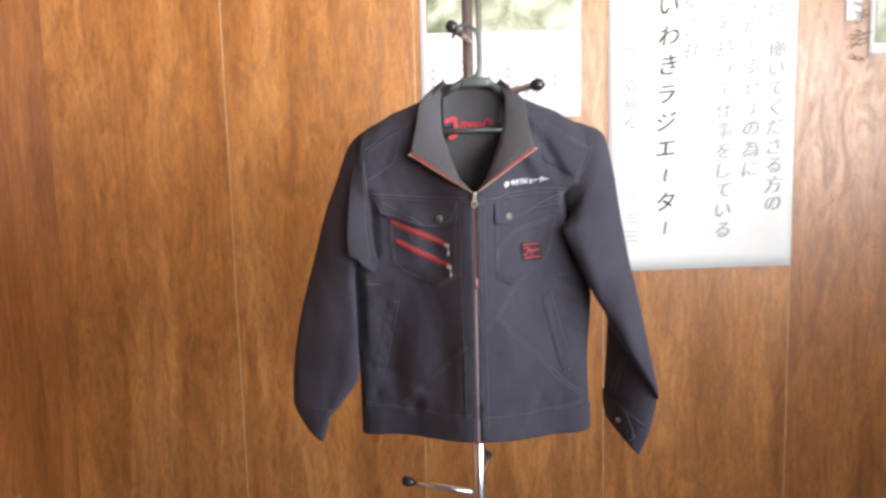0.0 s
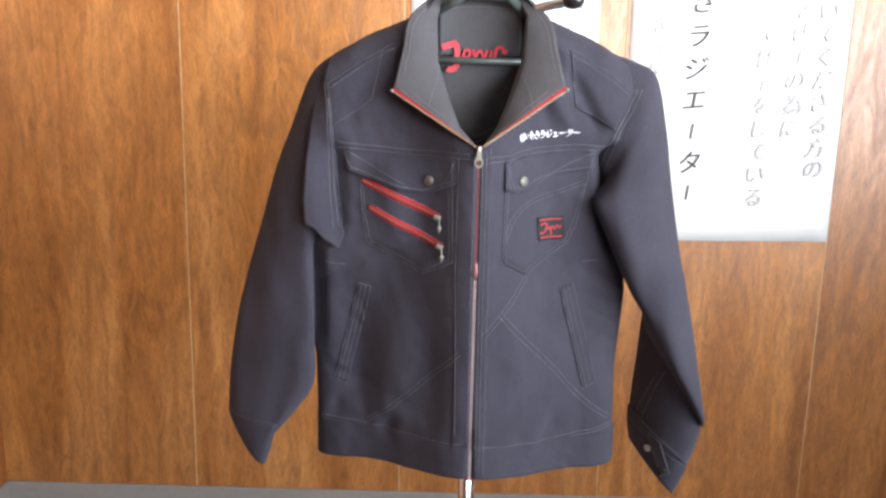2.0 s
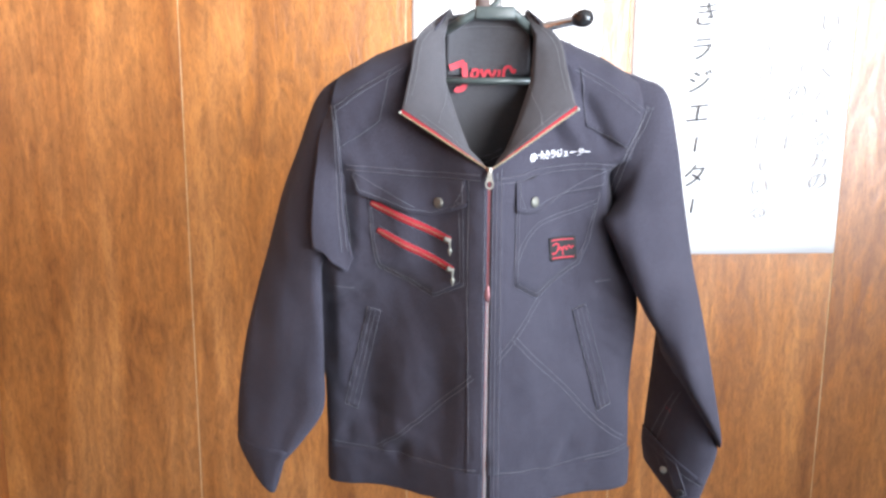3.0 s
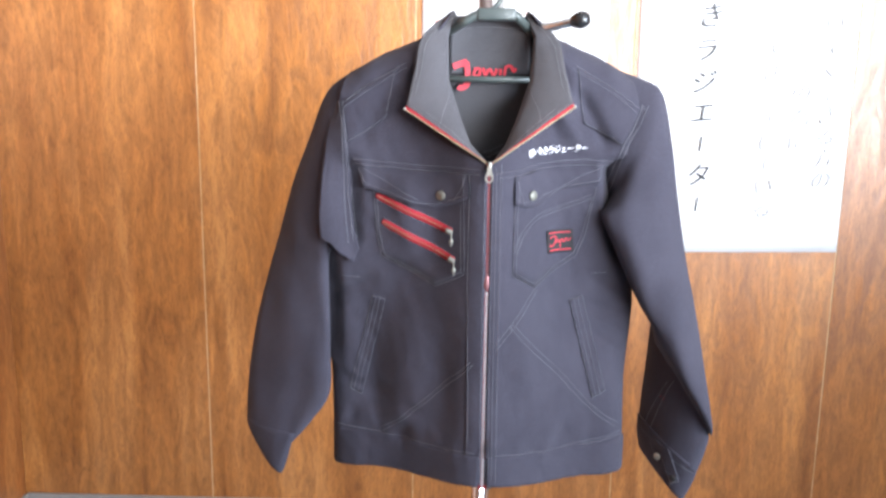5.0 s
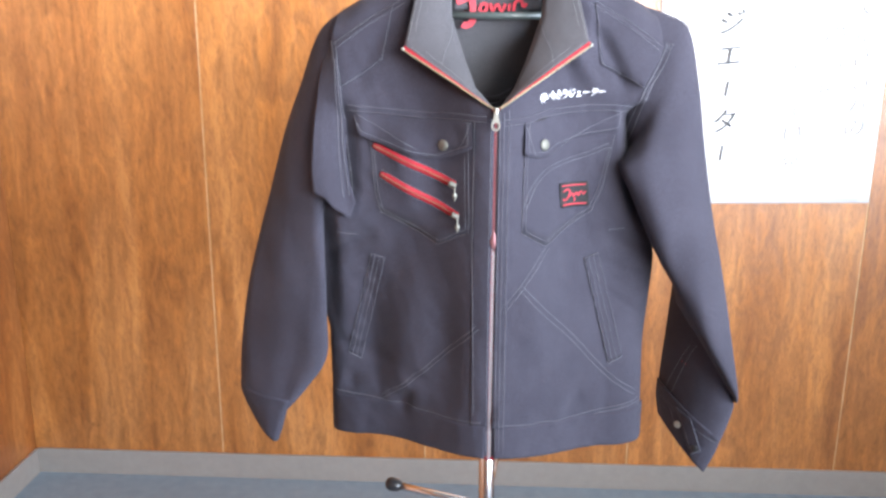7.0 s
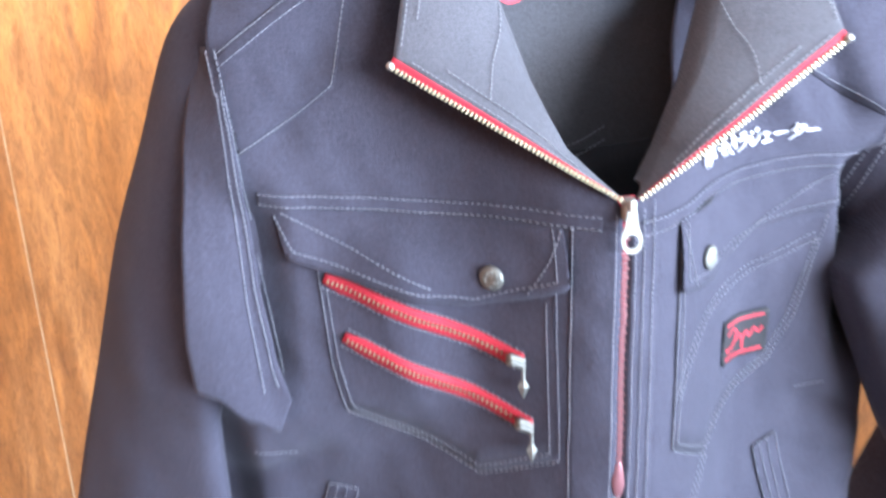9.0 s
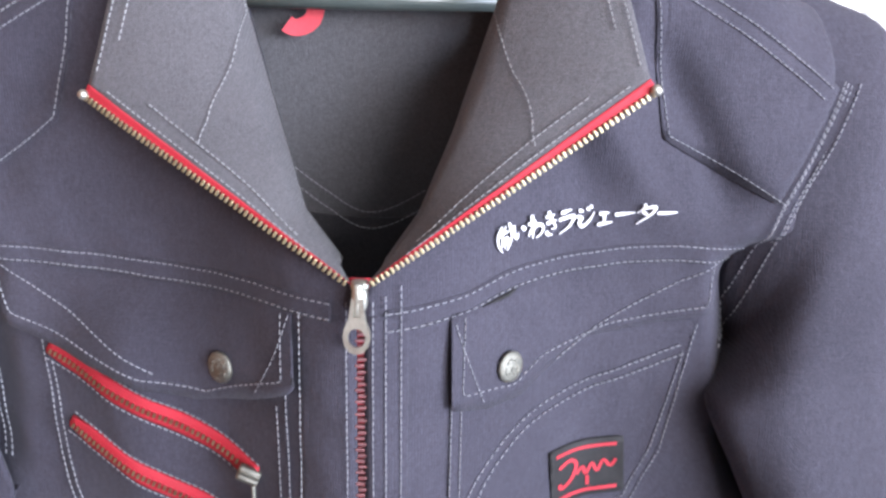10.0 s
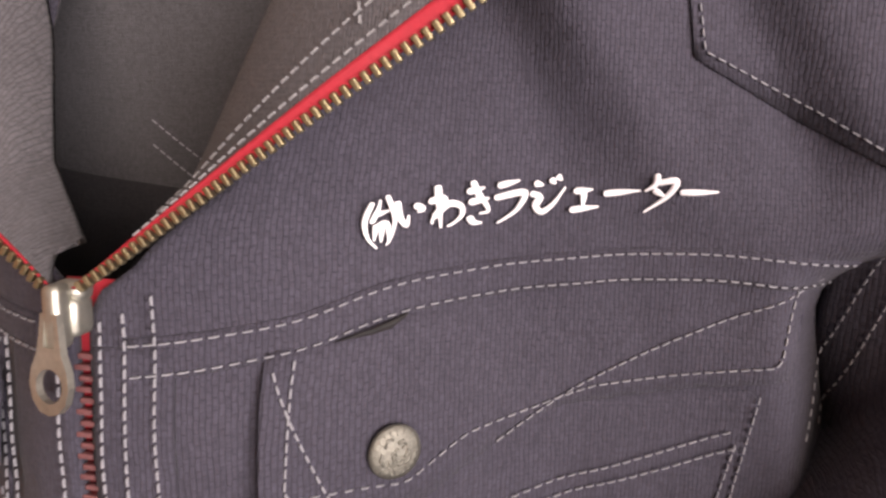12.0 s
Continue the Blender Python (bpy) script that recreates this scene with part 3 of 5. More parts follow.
def back(u, v, k):
    z = 0.872 + (1.520 - 0.872) * v
    x = -half(-1, z) + (half(-1, z) + half(1, z)) * u
    p = back_place(x, z)
    p.y += k + 0.032 * smooth((-x - 0.10) / 0.08) * smooth((1.20 - z) / 0.12)
    return p


bm = bmesh.new()
grid(bm, back, 40, 60, 0.002)
part("back_panel", bm, INSIDE, jacket, "dark inner side of the jacket back")


# stitching
def stitch(pts, place, step=0.0031, dash=0.0023, w=0.00017, bmx=None, smooth_line=True):
    b = bmx or bmesh.new()
    line = (along if smooth_line else straight)(pts, step)
    for p, q in zip(line, line[1:]):
        p3, q3 = place(*p), place(*q)
        d = q3 - p3
        if d.length < 1e-6:
            continue
        m = (p3 + q3) / 2
        d = d.normalized() * dash / 2
        nrm = Vector((0, -1, 0))
        side = d.cross(nrm)
        if side.length < 1e-9:
            continue
        side = side.normalized() * w
        up = nrm * 0.0005
        lo = [b.verts.new(m + o - up * 0.6) for o in (-d - side, d - side, d + side, -d + side)]
        hi = [b.verts.new(m + o * 0.8 + up) for o in (-d - side, d - side, d + side, -d + side)]
        b.faces.new(hi)
        for i in range(4):
            b.faces.new((lo[i], lo[(i + 1) % 4], hi[(i + 1) % 4], hi[i]))
    return b


def seam(pts, out=0.0008, gap=0.0, curve=True, name="stitching", thread=THREAD):
    """One row of stitches over the front, or two rows when a gap is given."""
    b = stitch(pts, lambda x, z: front(x, z, out), smooth_line=curve)
    if gap:
        off = []
        for i, p in enumerate(pts):
            a, c = np.array(pts[max(0, i - 1)]), np.array(pts[min(len(pts) - 1, i + 1)])
            t = (c - a) / (np.linalg.norm(c - a) + 1e-9)
            off.append((p[0] - t[1] * gap, p[1] + t[0] * gap))
        stitch(off, lambda x, z: front(x, z, out), bmx=b, smooth_line=curve)
    return part(name, b, thread, jacket, smooth=False)


YOKE_R = [(0.010, 1.308), (0.025, 1.309), (0.043, 1.311), (0.062, 1.317), (0.087, 1.320), (0.122, 1.3228), (0.150, 1.3230), (0.178, 1.3195)]
YOKE_L = [(-0.192, 1.319), (-0.135, 1.315), (-0.091, 1.312), (-0.054, 1.313), (-0.012, 1.312)]


def strip(name, line, top, low, lift=0.0010, mat=CLOTH):
    """A felled strip of cloth along a line, reaching from top above it to low below it."""
    pts = along(line, 0.003)
    n = len(pts) - 1
    def f(u, v, k):
        i = min(int(u * n), n - 1)
        p = pts[i] + (pts[i + 1] - pts[i]) * (u * n - i)
        return front(p[0], p[1] - low + (top + low) * v, lift) + Vector((0, k, 0))
    return part(name, grid(bmesh.new(), f, n * 2, 4, 0.0016), mat, jacket)


strip("yoke_seam", YOKE_R, 0.0014, 0.0082)
strip("yoke_seam", YOKE_L, 0.0014, 0.0078)
seam(YOKE_R, 0.0018, gap=-0.0070)
seam(YOKE_L, 0.0018, gap=-0.0065)
for near, far in ((0.0027, 0.0192), (-0.0027, -0.0270)):
    part("placket", grid(bmesh.new(), lambda u, v, k: front((near + (far - near) * u), 0.905 + (1.3075 - 0.905) * v, 0.0011 if near > 0 else 0.0004) + Vector((0, k, 0)), 8, 110, 0.0016), CLOTH, jacket)
seam([(0.069, 1.143), (0.051, 1.118), (0.033, 1.094), (0.010, 1.066)], gap=0.006, curve=False)
seam([(0.033, 1.095), (0.074, 1.048), (0.115, 1.004), (0.158, 0.956), (0.202, 0.922)], gap=0.006)
seam([(-0.020, 1.044), (-0.085, 0.972), (-0.154, 0.908)], gap=0.005)
seam([(0.012, 0.908), (0.06, 0.903), (0.119, 0.902), (0.21, 0.914)], gap=-0.005)
seam([(-0.224, 0.906), (-0.142, 0.902), (-0.076, 0.904), (-0.012, 0.910)])
seam([(0.0050, 1.314), (0.0052, 1.15), (0.0062, 1.0), (0.008, 0.862)], 0.0020, curve=False)
seam([(0.0100, 1.316), (0.0105, 1.15), (0.0115, 1.0), (0.013, 0.862)], 0.0020, curve=False)
seam([(0.0160, 1.320), (0.0165, 1.15), (0.0175, 1.0), (0.019, 0.862)], 0.0020, curve=False)
seam([(-0.0055, 1.314), (-0.0058, 1.15), (-0.005, 1.0), (-0.004, 0.862)], 0.0020, curve=False)
seam([(-0.026, 1.306), (-0.027, 1.15), (-0.023, 1.0), (-0.022, 0.92)], 0.0020, curve=False)
seam([(-0.212, 1.147), (-0.184, 1.144)], curve=False)
seam([(0.156, 1.155), (0.177, 1.158)], curve=False)
# shoulder pieces and armholes
SHOULDER_PIECE = {-1: [(0.1260, 1.446), (0.1318, 1.4350), (0.1440, 1.3770), (0.170, 1.3590), (0.1990, 1.3410), (0.2060, 1.3965), (0.165, 1.4265)],
                  1: [(0.1205, 1.448), (0.1305, 1.3730), (0.158, 1.3575), (0.1860, 1.3430), (0.2000, 1.370), (0.2110, 1.3965), (0.165, 1.4265)]}
ARMHOLE = {-1: [(-0.206, 1.400), (-0.200, 1.345), (-0.196, 1.280), (-0.187, 1.205)], 1: [(0.214, 1.400), (0.203, 1.370), (0.189, 1.343), (0.181, 1.318)]}


def patch_of_cloth(name, outline, lift, thick, mat, label="", lift_at=None, parent=None, curve=False):
    """A piece of cloth with that outline laid on the front; lift_at(x, z): how far it stands off."""
    line = (along(outline + outline[:1], 0.004) if curve else straight(outline + outline[:1], 0.004))[:-1]
    b = bmesh.new()
    top = [b.verts.new((p[0], 0, p[1])) for p in line]
    f = b.faces.new(top)
    bmesh.ops.triangulate(b, faces=[f])
    for _ in range(3):
        long = [e for e in b.edges if e.calc_length() > 0.007]
        if not long:
            break
        bmesh.ops.subdivide_edges(b, edges=long, cuts=1)
        bmesh.ops.triangulate(b, faces=[q for q in b.faces if len(q.verts) > 3])
    for v in b.verts:
        x, z = v.co.x, v.co.z
        v.co = front(x, z, lift + (lift_at(x, z) if lift_at else 0.0))
    bmesh.ops.recalc_face_normals(b, faces=b.faces)
    r = bmesh.ops.extrude_face_region(b, geom=list(b.faces))
    for v in r["geom"]:
        if isinstance(v, bmesh.types.BMVert):
            v.co.y += thick
    bmesh.ops.recalc_face_normals(b, faces=b.faces)
    return part(name, b, mat, parent or jacket, label)


for s in (-1, 1):
    patch_of_cloth("shoulder_piece", [(s * x, z) for x, z in SHOULDER_PIECE[s]], 0.0011, 0.0018, CLOTH)
    seam([(s * 0.118, 1.452), (s * 0.165, 1.425), (s * 0.207, 1.396)], 0.0018, gap=-0.006 * s)
    corner = (s * 0.133, 1.3745) if s > 0 else (s * 0.1455, 1.3785)
    seam([(s * 0.122 if s > 0 else s * 0.131, 1.445), corner], 0.0018, curve=False)
    seam([corner, ((corner[0] + s * 0.190) / 2, (corner[1] + 1.344) / 2 + 0.0008), (s * 0.190 if s > 0 else s * 0.199, 1.343)], 0.0018)
    seam(ARMHOLE[s], 0.0018, gap=0.005 * s)

# chest pockets and flaps
POCKET_R = [(0.037, 1.300), (0.036, 1.166), (0.069, 1.143), (0.131, 1.183), (0.143, 1.215), (0.154, 1.285)]
POCKET_L = [(-0.162, 1.285), (-0.157, 1.214), (-0.150, 1.180), (-0.072, 1.142), (-0.031, 1.166), (-0.034, 1.300)]
patch_of_cloth("chest_pocket", POCKET_R, 0.0012, 0.002, CLOTH)
patch_of_cloth("chest_pocket", POCKET_L, 0.0012, 0.002, CLOTH)
seam(POCKET_R, 0.0020, 0.0, False)
seam([(0.041, 1.262), (0.0405, 1.168), (0.069, 1.149), (0.127, 1.186), (0.138, 1.216), (0.149, 1.270)], 0.0020, 0.0, False)
seam(POCKET_L, 0.0020, 0.0, False)
seam([(-0.157, 1.262), (-0.153, 1.215), (-0.146, 1.183), (-0.072, 1.147), (-0.036, 1.169), (-0.038, 1.262)], 0.0020, 0.0, False)
seam([(0.041, 1.196), (0.051, 1.2215), (0.062, 1.2345), (0.074, 1.2430), (0.093, 1.2492), (0.120, 1.2575), (0.1495, 1.2690)], 0.0024, 0.0050)
FLAP_R = [(0.036, 1.304), (0.037, 1.264), (0.054, 1.258), (0.069, 1.259), (0.083, 1.269), (0.100, 1.280), (0.114, 1.282), (0.161, 1.290), (0.168, 1.316), (0.12, 1.317), (0.087, 1.314), (0.066, 1.311)]
FLAP_L = [(-0.186, 1.313), (-0.178, 1.281), (-0.140, 1.268), (-0.104, 1.258), (-0.078, 1.2545), (-0.050, 1.262), (-0.028, 1.273), (-0.030, 1.306), (-0.09, 1.307), (-0.14, 1.309)]
def stand_off_r(x, z):
    return 0.0035 * smooth((1.308 - z) / 0.03) * smooth((0.060 - x) / 0.024) - 0.0032 * smooth((z - 1.294) / 0.016)


def stand_off_l(x, z):
    return 0.005 * smooth((1.305 - z) / 0.035) - 0.0032 * smooth((z - 1.296) / 0.012)


flap_r = patch_of_cloth("pocket_flap", FLAP_R, 0.003, 0.002, CLOTH, lift_at=stand_off_r)
flap_l = patch_of_cloth("pocket_flap", FLAP_L, 0.003, 0.002, CLOTH, lift_at=stand_off_l)


def flap_seam(pts, off, curve=False):
    b = stitch(pts, lambda x, z: front(x, z, 0.0036 + off(x, z)), smooth_line=curve)
    part("stitching", b, THREAD, jacket, smooth=False)


flap_seam([(0.042, 1.302), (0.0415, 1.269), (0.065, 1.265), (0.078, 1.275), (0.096, 1.281), (0.110, 1.286), (0.158, 1.294), (0.162, 1.314)], stand_off_r)
flap_seam([(0.085, 1.271), (0.106, 1.286), (0.134, 1.301), (0.170, 1.316)], stand_off_r, True)
flap_seam([(0.038, 1.300), (0.043, 1.285), (0.051, 1.262)], stand_off_r, True)
flap_seam([(-0.184, 1.306), (-0.174, 1.286), (-0.104, 1.263), (-0.074, 1.2595), (-0.034, 1.276), (-0.035, 1.304)], stand_off_l)
flap_seam([(-0.180, 1.308), (-0.14, 1.287), (-0.098, 1.266)], stand_off_l, True)
flap_seam([(-0.031, 1.304), (-0.038, 1.285), (-0.048, 1.266)], stand_off_l, True)
# small slit over the flap: a black patch painted for the shade in its opening
patch_of_cloth("pen_slit", [(0.049, 1.3045), (0.058, 1.307), (0.066, 1.3105), (0.060, 1.3055)], 0.0026, 0.001, BLACK_PATCH)

# snap buttons
def snap(x, z, off, parent):
    c = front(x, z, off)
    nx = (front(x + 0.004, z).y - front(x - 0.004, z).y) / 0.008
    d = Vector((nx, -1, 0)).normalized()
    m = Matrix.Translation(c) @ d.to_track_quat("Z", "Y").to_matrix().to_4x4()
    b = bmesh.new()
    lathe(b, [(0.0062, 0.0), (0.0072, 0.0008), (0.0073, 0.0016), (0.0070, 0.0022), (0.0060, 0.0028), (0.0042, 0.0033), (0.0022, 0.0036), (0.0006, 0.0037)], m, 28)
    rnd = random.Random(int(abs(x) * 1000))

    def dome(r, a):
        return m @ Vector((r * math.cos(a), r * math.sin(a), 0.0037 - 0.0011 * (r / 0.006) ** 2))
    for k in range(20):
        a = 2 * math.pi * k / 20
        tube(b, [dome(0.0049, a), dome(0.0063, a + rnd.uniform(-0.1, 0.1))], 0.00028, 5)
    for k in range(22):
        a, r = rnd.uniform(0, 6.28), 0.0044 * math.sqrt(rnd.random())
        tube(b, [dome(r, a), dome(r + 0.0006, a + 0.35), dome(r + rnd.uniform(-0.0008, 0.0010), a + 0.75)], rnd.uniform(0.0003, 0.00055), 5)
    part("snap_button", b, SNAP, parent, "embossed nickel snap button")


snap(0.0616, 1.2748, 0.0035, jacket)
snap(-0.0646, 1.2732, 0.003 + stand_off_l(-0.0646, 1.2732), jacket)

# badge
badge = patch_of_cloth("badge", [(0.0845, 1.2225), (0.1238, 1.2235), (0.1275, 1.1895), (0.0880, 1.1885)], 0.0030, 0.0012, BLACK_PATCH, "black woven badge with a red emblem")
def ribbon(b, ends):
    """A band through pairs of points."""
    vs = [(b.verts.new(p), b.verts.new(q)) for p, q in ends]
    for (a, c), (d, e) in zip(vs, vs[1:]):
        b.faces.new((a, d, e, c))


def on_badge(pts, w):
    b, ends = bmesh.new(), []
    line = along(pts, 0.001)
    for p, q in zip(line, line[1:]):
        d = (q - p) / (np.linalg.norm(q - p) + 1e-9)
        nn = np.array((-d[1], d[0])) * w
        ends.append((front(*(p - nn), 0.0036), front(*(p + nn), 0.0036)))
    ribbon(b, ends)
    bmesh.ops.recalc_face_normals(b, faces=b.faces)
    return b


part("emblem_stroke", on_badge([(0.0905, 1.2110), (0.0965, 1.2135), (0.1000, 1.2100), (0.0975, 1.2020), (0.0925, 1.1985), (0.0915, 1.2025)], 0.0010), RED_PRINT, badge, "red emblem")
part("emblem_stroke", on_badge([(0.1005, 1.2040), (0.1035, 1.2080), (0.1055, 1.2030), (0.1085, 1.2090), (0.1115, 1.2040), (0.1145, 1.2100), (0.1185, 1.2060), (0.1215, 1.2110)], 0.0009), RED_PRINT, badge, "red emblem")
part("emblem_stroke", on_badge([(0.0885, 1.2185), (0.1040, 1.2190), (0.1215, 1.2195)], 0.0009), RED_PRINT, badge, "red emblem")
part("emblem_stroke", on_badge([(0.0915, 1.1925), (0.1060, 1.1930), (0.1240, 1.1935)], 0.0010), RED_PRINT, badge, "red emblem")
part("emblem_stroke", on_badge([(0.1065, 1.2020), (0.1070, 1.1950)], 0.0009), RED_PRINT, badge, "red emblem")

# side pockets
for w in ([(0.1245, 1.1165), (0.1435, 1.1240), (0.1815, 0.9810), (0.1625, 0.9710)], [(-0.166, 1.116), (-0.147, 1.112), (-0.183, 0.959), (-0.202, 0.967)]):
    patch_of_cloth("side_pocket", w, 0.0015, 0.0024, CLOTH)
    seam(w + w[:1], 0.0024, 0.0, False)
    a, b2, c2, d2 = (np.array(p) for p in w)
    for k in (0.3, 0.62):
        seam([tuple(a + (b2 - a) * k), tuple(d2 + (c2 - d2) * k)], 0.0024, 0.0, False)

# hem band
for s in (-1, 1):
    sub = bmesh.new()
    def band(u, v, k):
        x = s * (0.006 + (half(s, 0.86) + 0.0015 - 0.006) * u)
        z = hem_z(x) - 0.002 + (0.902 + 0.006 * math.exp(-(x / 0.06) ** 2) - hem_z(x)) * v
        p = front(x, max(z, 0.852), 0.0028 * (1 - 0.5 * v))
        return Vector((p.x, p.y + k, z))
    grid(sub, band, 60, 10, 0.004)
    part("hem_band", sub, CLOTH, jacket)


# ---- main zip ----
zipper = part("zip_tape", grid(bmesh.new(), lambda u, v, k: front(-0.006 + 0.012 * u, 0.856 + (1.322 - 0.856) * v, -0.0026) + Vector((0, k, 0)), 6, 60, 0.0008), RED_TAPE, jacket, "red woven zip tape")


def tooth_mesh(metal, w=0.0013, h=0.00068):
    b = bmesh.new()
    box(b, (-w, -0.0010, -h), (w, 0.0008, h), 0.0004)
    me = bpy.data.meshes.new("tooth")
    b.to_mesh(me)
    b.free()
    me.materials.append(metal)
    return me


TOOTH, TOOTH_PALE, TOOTH_RED = tooth_mesh(BRASS), tooth_mesh(PALE_METAL, 0.0021), tooth_mesh(RED_COATED, 0.0019)


def tooth(place, across, parent, mesh=None):
    """One tooth, lying across the tape."""
    across = across.normalized()
    out = Vector((0, -1, 0))
    up = across.cross(out).normalized()
    out = up.cross(across)
    ob = new("tooth", mesh or TOOTH)
    ob.parent = parent
    ob.matrix_local = Matrix.Translation(place) @ Matrix((across, -out, up)).transposed().to_4x4()
    return ob


z = 0.858
k = 0
while z < 1.306:
    tooth(front(0.0005 * (-1) ** k, z, -0.0008), Vector((1, 0, 0)), zipper, TOOTH_RED if z > 1.157 else TOOTH_PALE)
    z += 0.0026
    k += 1

bm = bmesh.new()
lathe(bm, [(0.0006, -0.011), (0.0030, -0.007), (0.0042, -0.001), (0.0034, 0.005), (0.0022, 0.011), (0.0006, 0.014)], Matrix.Translation(front(0.0, 1.157, 0.0)) @ Matrix.Diagonal((1, 0.45, 1, 1)), 14)
part("chain_link", bm, RED_COATED, zipper, "red link in the zip chain")

# ---- collar and lapels ----
A_LINE = [(0.048, 1.842, 1.520), (0.0585, 1.818, 1.490), (0.0525, 1.803, 1.430), (0.0350, 1.787, 1.378), (0.0215, 1.766, 1.345), (0.0085, 1.752, 1.3275)]
B_TIP_L, B_TIP_R = (-0.1134, 1.7775, 1.3945), (0.1074, 1.7470, 1.4010)


def lapel_lines(s):
    tip = B_TIP_L if s < 0 else B_TIP_R
    shoulder = (-0.0935, 1.808, 1.489) if s < 0 else (0.0900, 1.800, 1.486)
    flat = 0.022 if s > 0 else 0.0
    wide = 0.004 if s < 0 else 0.0
    a = even([np.array((s * (x + wide * smooth((1.49 - z) / 0.04) * smooth((z - 1.325) / 0.02)), y - flat * smooth((1.515 - z) / 0.05) * smooth((z - 1.335) / 0.04), z)) for x, y, z in A_LINE], 0.001)
    b1 = along([(s * 0.052, 1.848, 1.528), shoulder, ((shoulder[0] + tip[0]) / 2, (shoulder[1] + tip[1]) / 2 - 0.002, (shoulder[2] + tip[2]) / 2), tip], 0.001)
    mid = ((tip[0] + s * 0.002) / 2, (tip[1] + 1.743) / 2 - 0.002, (tip[2] + 1.3245) / 2 - 0.001)
    b2 = along([tip, mid, (s * 0.003, 1.7425, 1.3222)], 0.001)
    return a, b1, b2


def pick(line, t):
    f = soft(t) * (len(line) - 1)
    i = min(int(f), len(line) - 2)
    return line[i] + (line[i + 1] - line[i]) * (f - i)


LINES = {s: lapel_lines(s) for s in (-1, 1)}


def lapel(s, u, v):
    """A point of the turned-out lapel: u from the neck (0) by the tip (0.5) to the zip (1), v from the fold to the edge."""
    a, b1, b2 = LINES[s]
    top = pick(b1, u * 2) if u <= 0.5 else pick(b2, u * 2 - 1)
    low = pick(a, 0.62 * u * 2 if u <= 0.5 else 0.62 + 0.38 * (u * 2 - 1))
    p = low + (top - low) * v
    width = np.linalg.norm(top - low)
    y = p[1] - 0.10 * width * math.sin(math.pi * soft(v)) ** 0.8 - 0.002
    y += 0.010 * (1 - soft(v / 0.10)) ** 2
    y += 0.0012 * noise.noise(Vector((p[0] * 30, p[2] * 22, 2.0)))
    return Vector((p[0], y, p[2]))


def uv_line(s, uvs):
    """Even steps in space along a line given in u and v."""
    raw = []
    for (u0, v0), (u1, v1) in zip(uvs, uvs[1:]):
        for t in np.linspace(0, 1, 60):
            raw.append((u0 + (u1 - u0) * t, v0 + (v1 - v0) * t))
    out, last = [raw[0]], lapel(s, *raw[0])
    for r in raw[1:]:
        p = lapel(s, *r)
        if (p - last).length >= 0.0027:
            out.append(r)
            last = p
    return out


def lapel_stitch(s, uvs):
    b = bmesh.new()
    pts = uv_line(s, uvs)
    for p, q in zip(pts, pts[1:]):
        stitch([p, q], lambda u, v: lapel(s, u, v) + Vector((0, -0.0014, 0)), step=1.0, dash=0.0019, w=0.00019, bmx=b, smooth_line=False)
    part("stitching", b, PALE_THREAD, jacket, smooth=False)


def edge_row(s, dist, u0, u1):
    """A row that keeps its distance from the lapel's edge."""
    row = []
    for u in np.linspace(u0, u1, 24):
        width = (lapel(s, u, 1.0) - lapel(s, u, 0.0)).length
        a, b = lapel(s, u, 0.9), lapel(s, u, 1.0)
        t = lapel(s, min(1, u + 0.01), 1.0) - lapel(s, max(0, u - 0.01), 1.0)
        lean = max(0.35, (b - a).normalized().cross(t.normalized()).length)
        row.append((u, max(0.05, 1 - dist / lean / max(width, 0.004))))
    return row


def lapel_uv(s, x, z):
    """The u and v of the lapel's point over (x, z)."""
    best = min(((lapel(s, u / 80, v / 40).x - x) ** 2 + (lapel(s, u / 80, v / 40).z - z) ** 2, u / 80, v / 40) for u in range(20, 75) for v in range(41))
    return best[1], best[2]


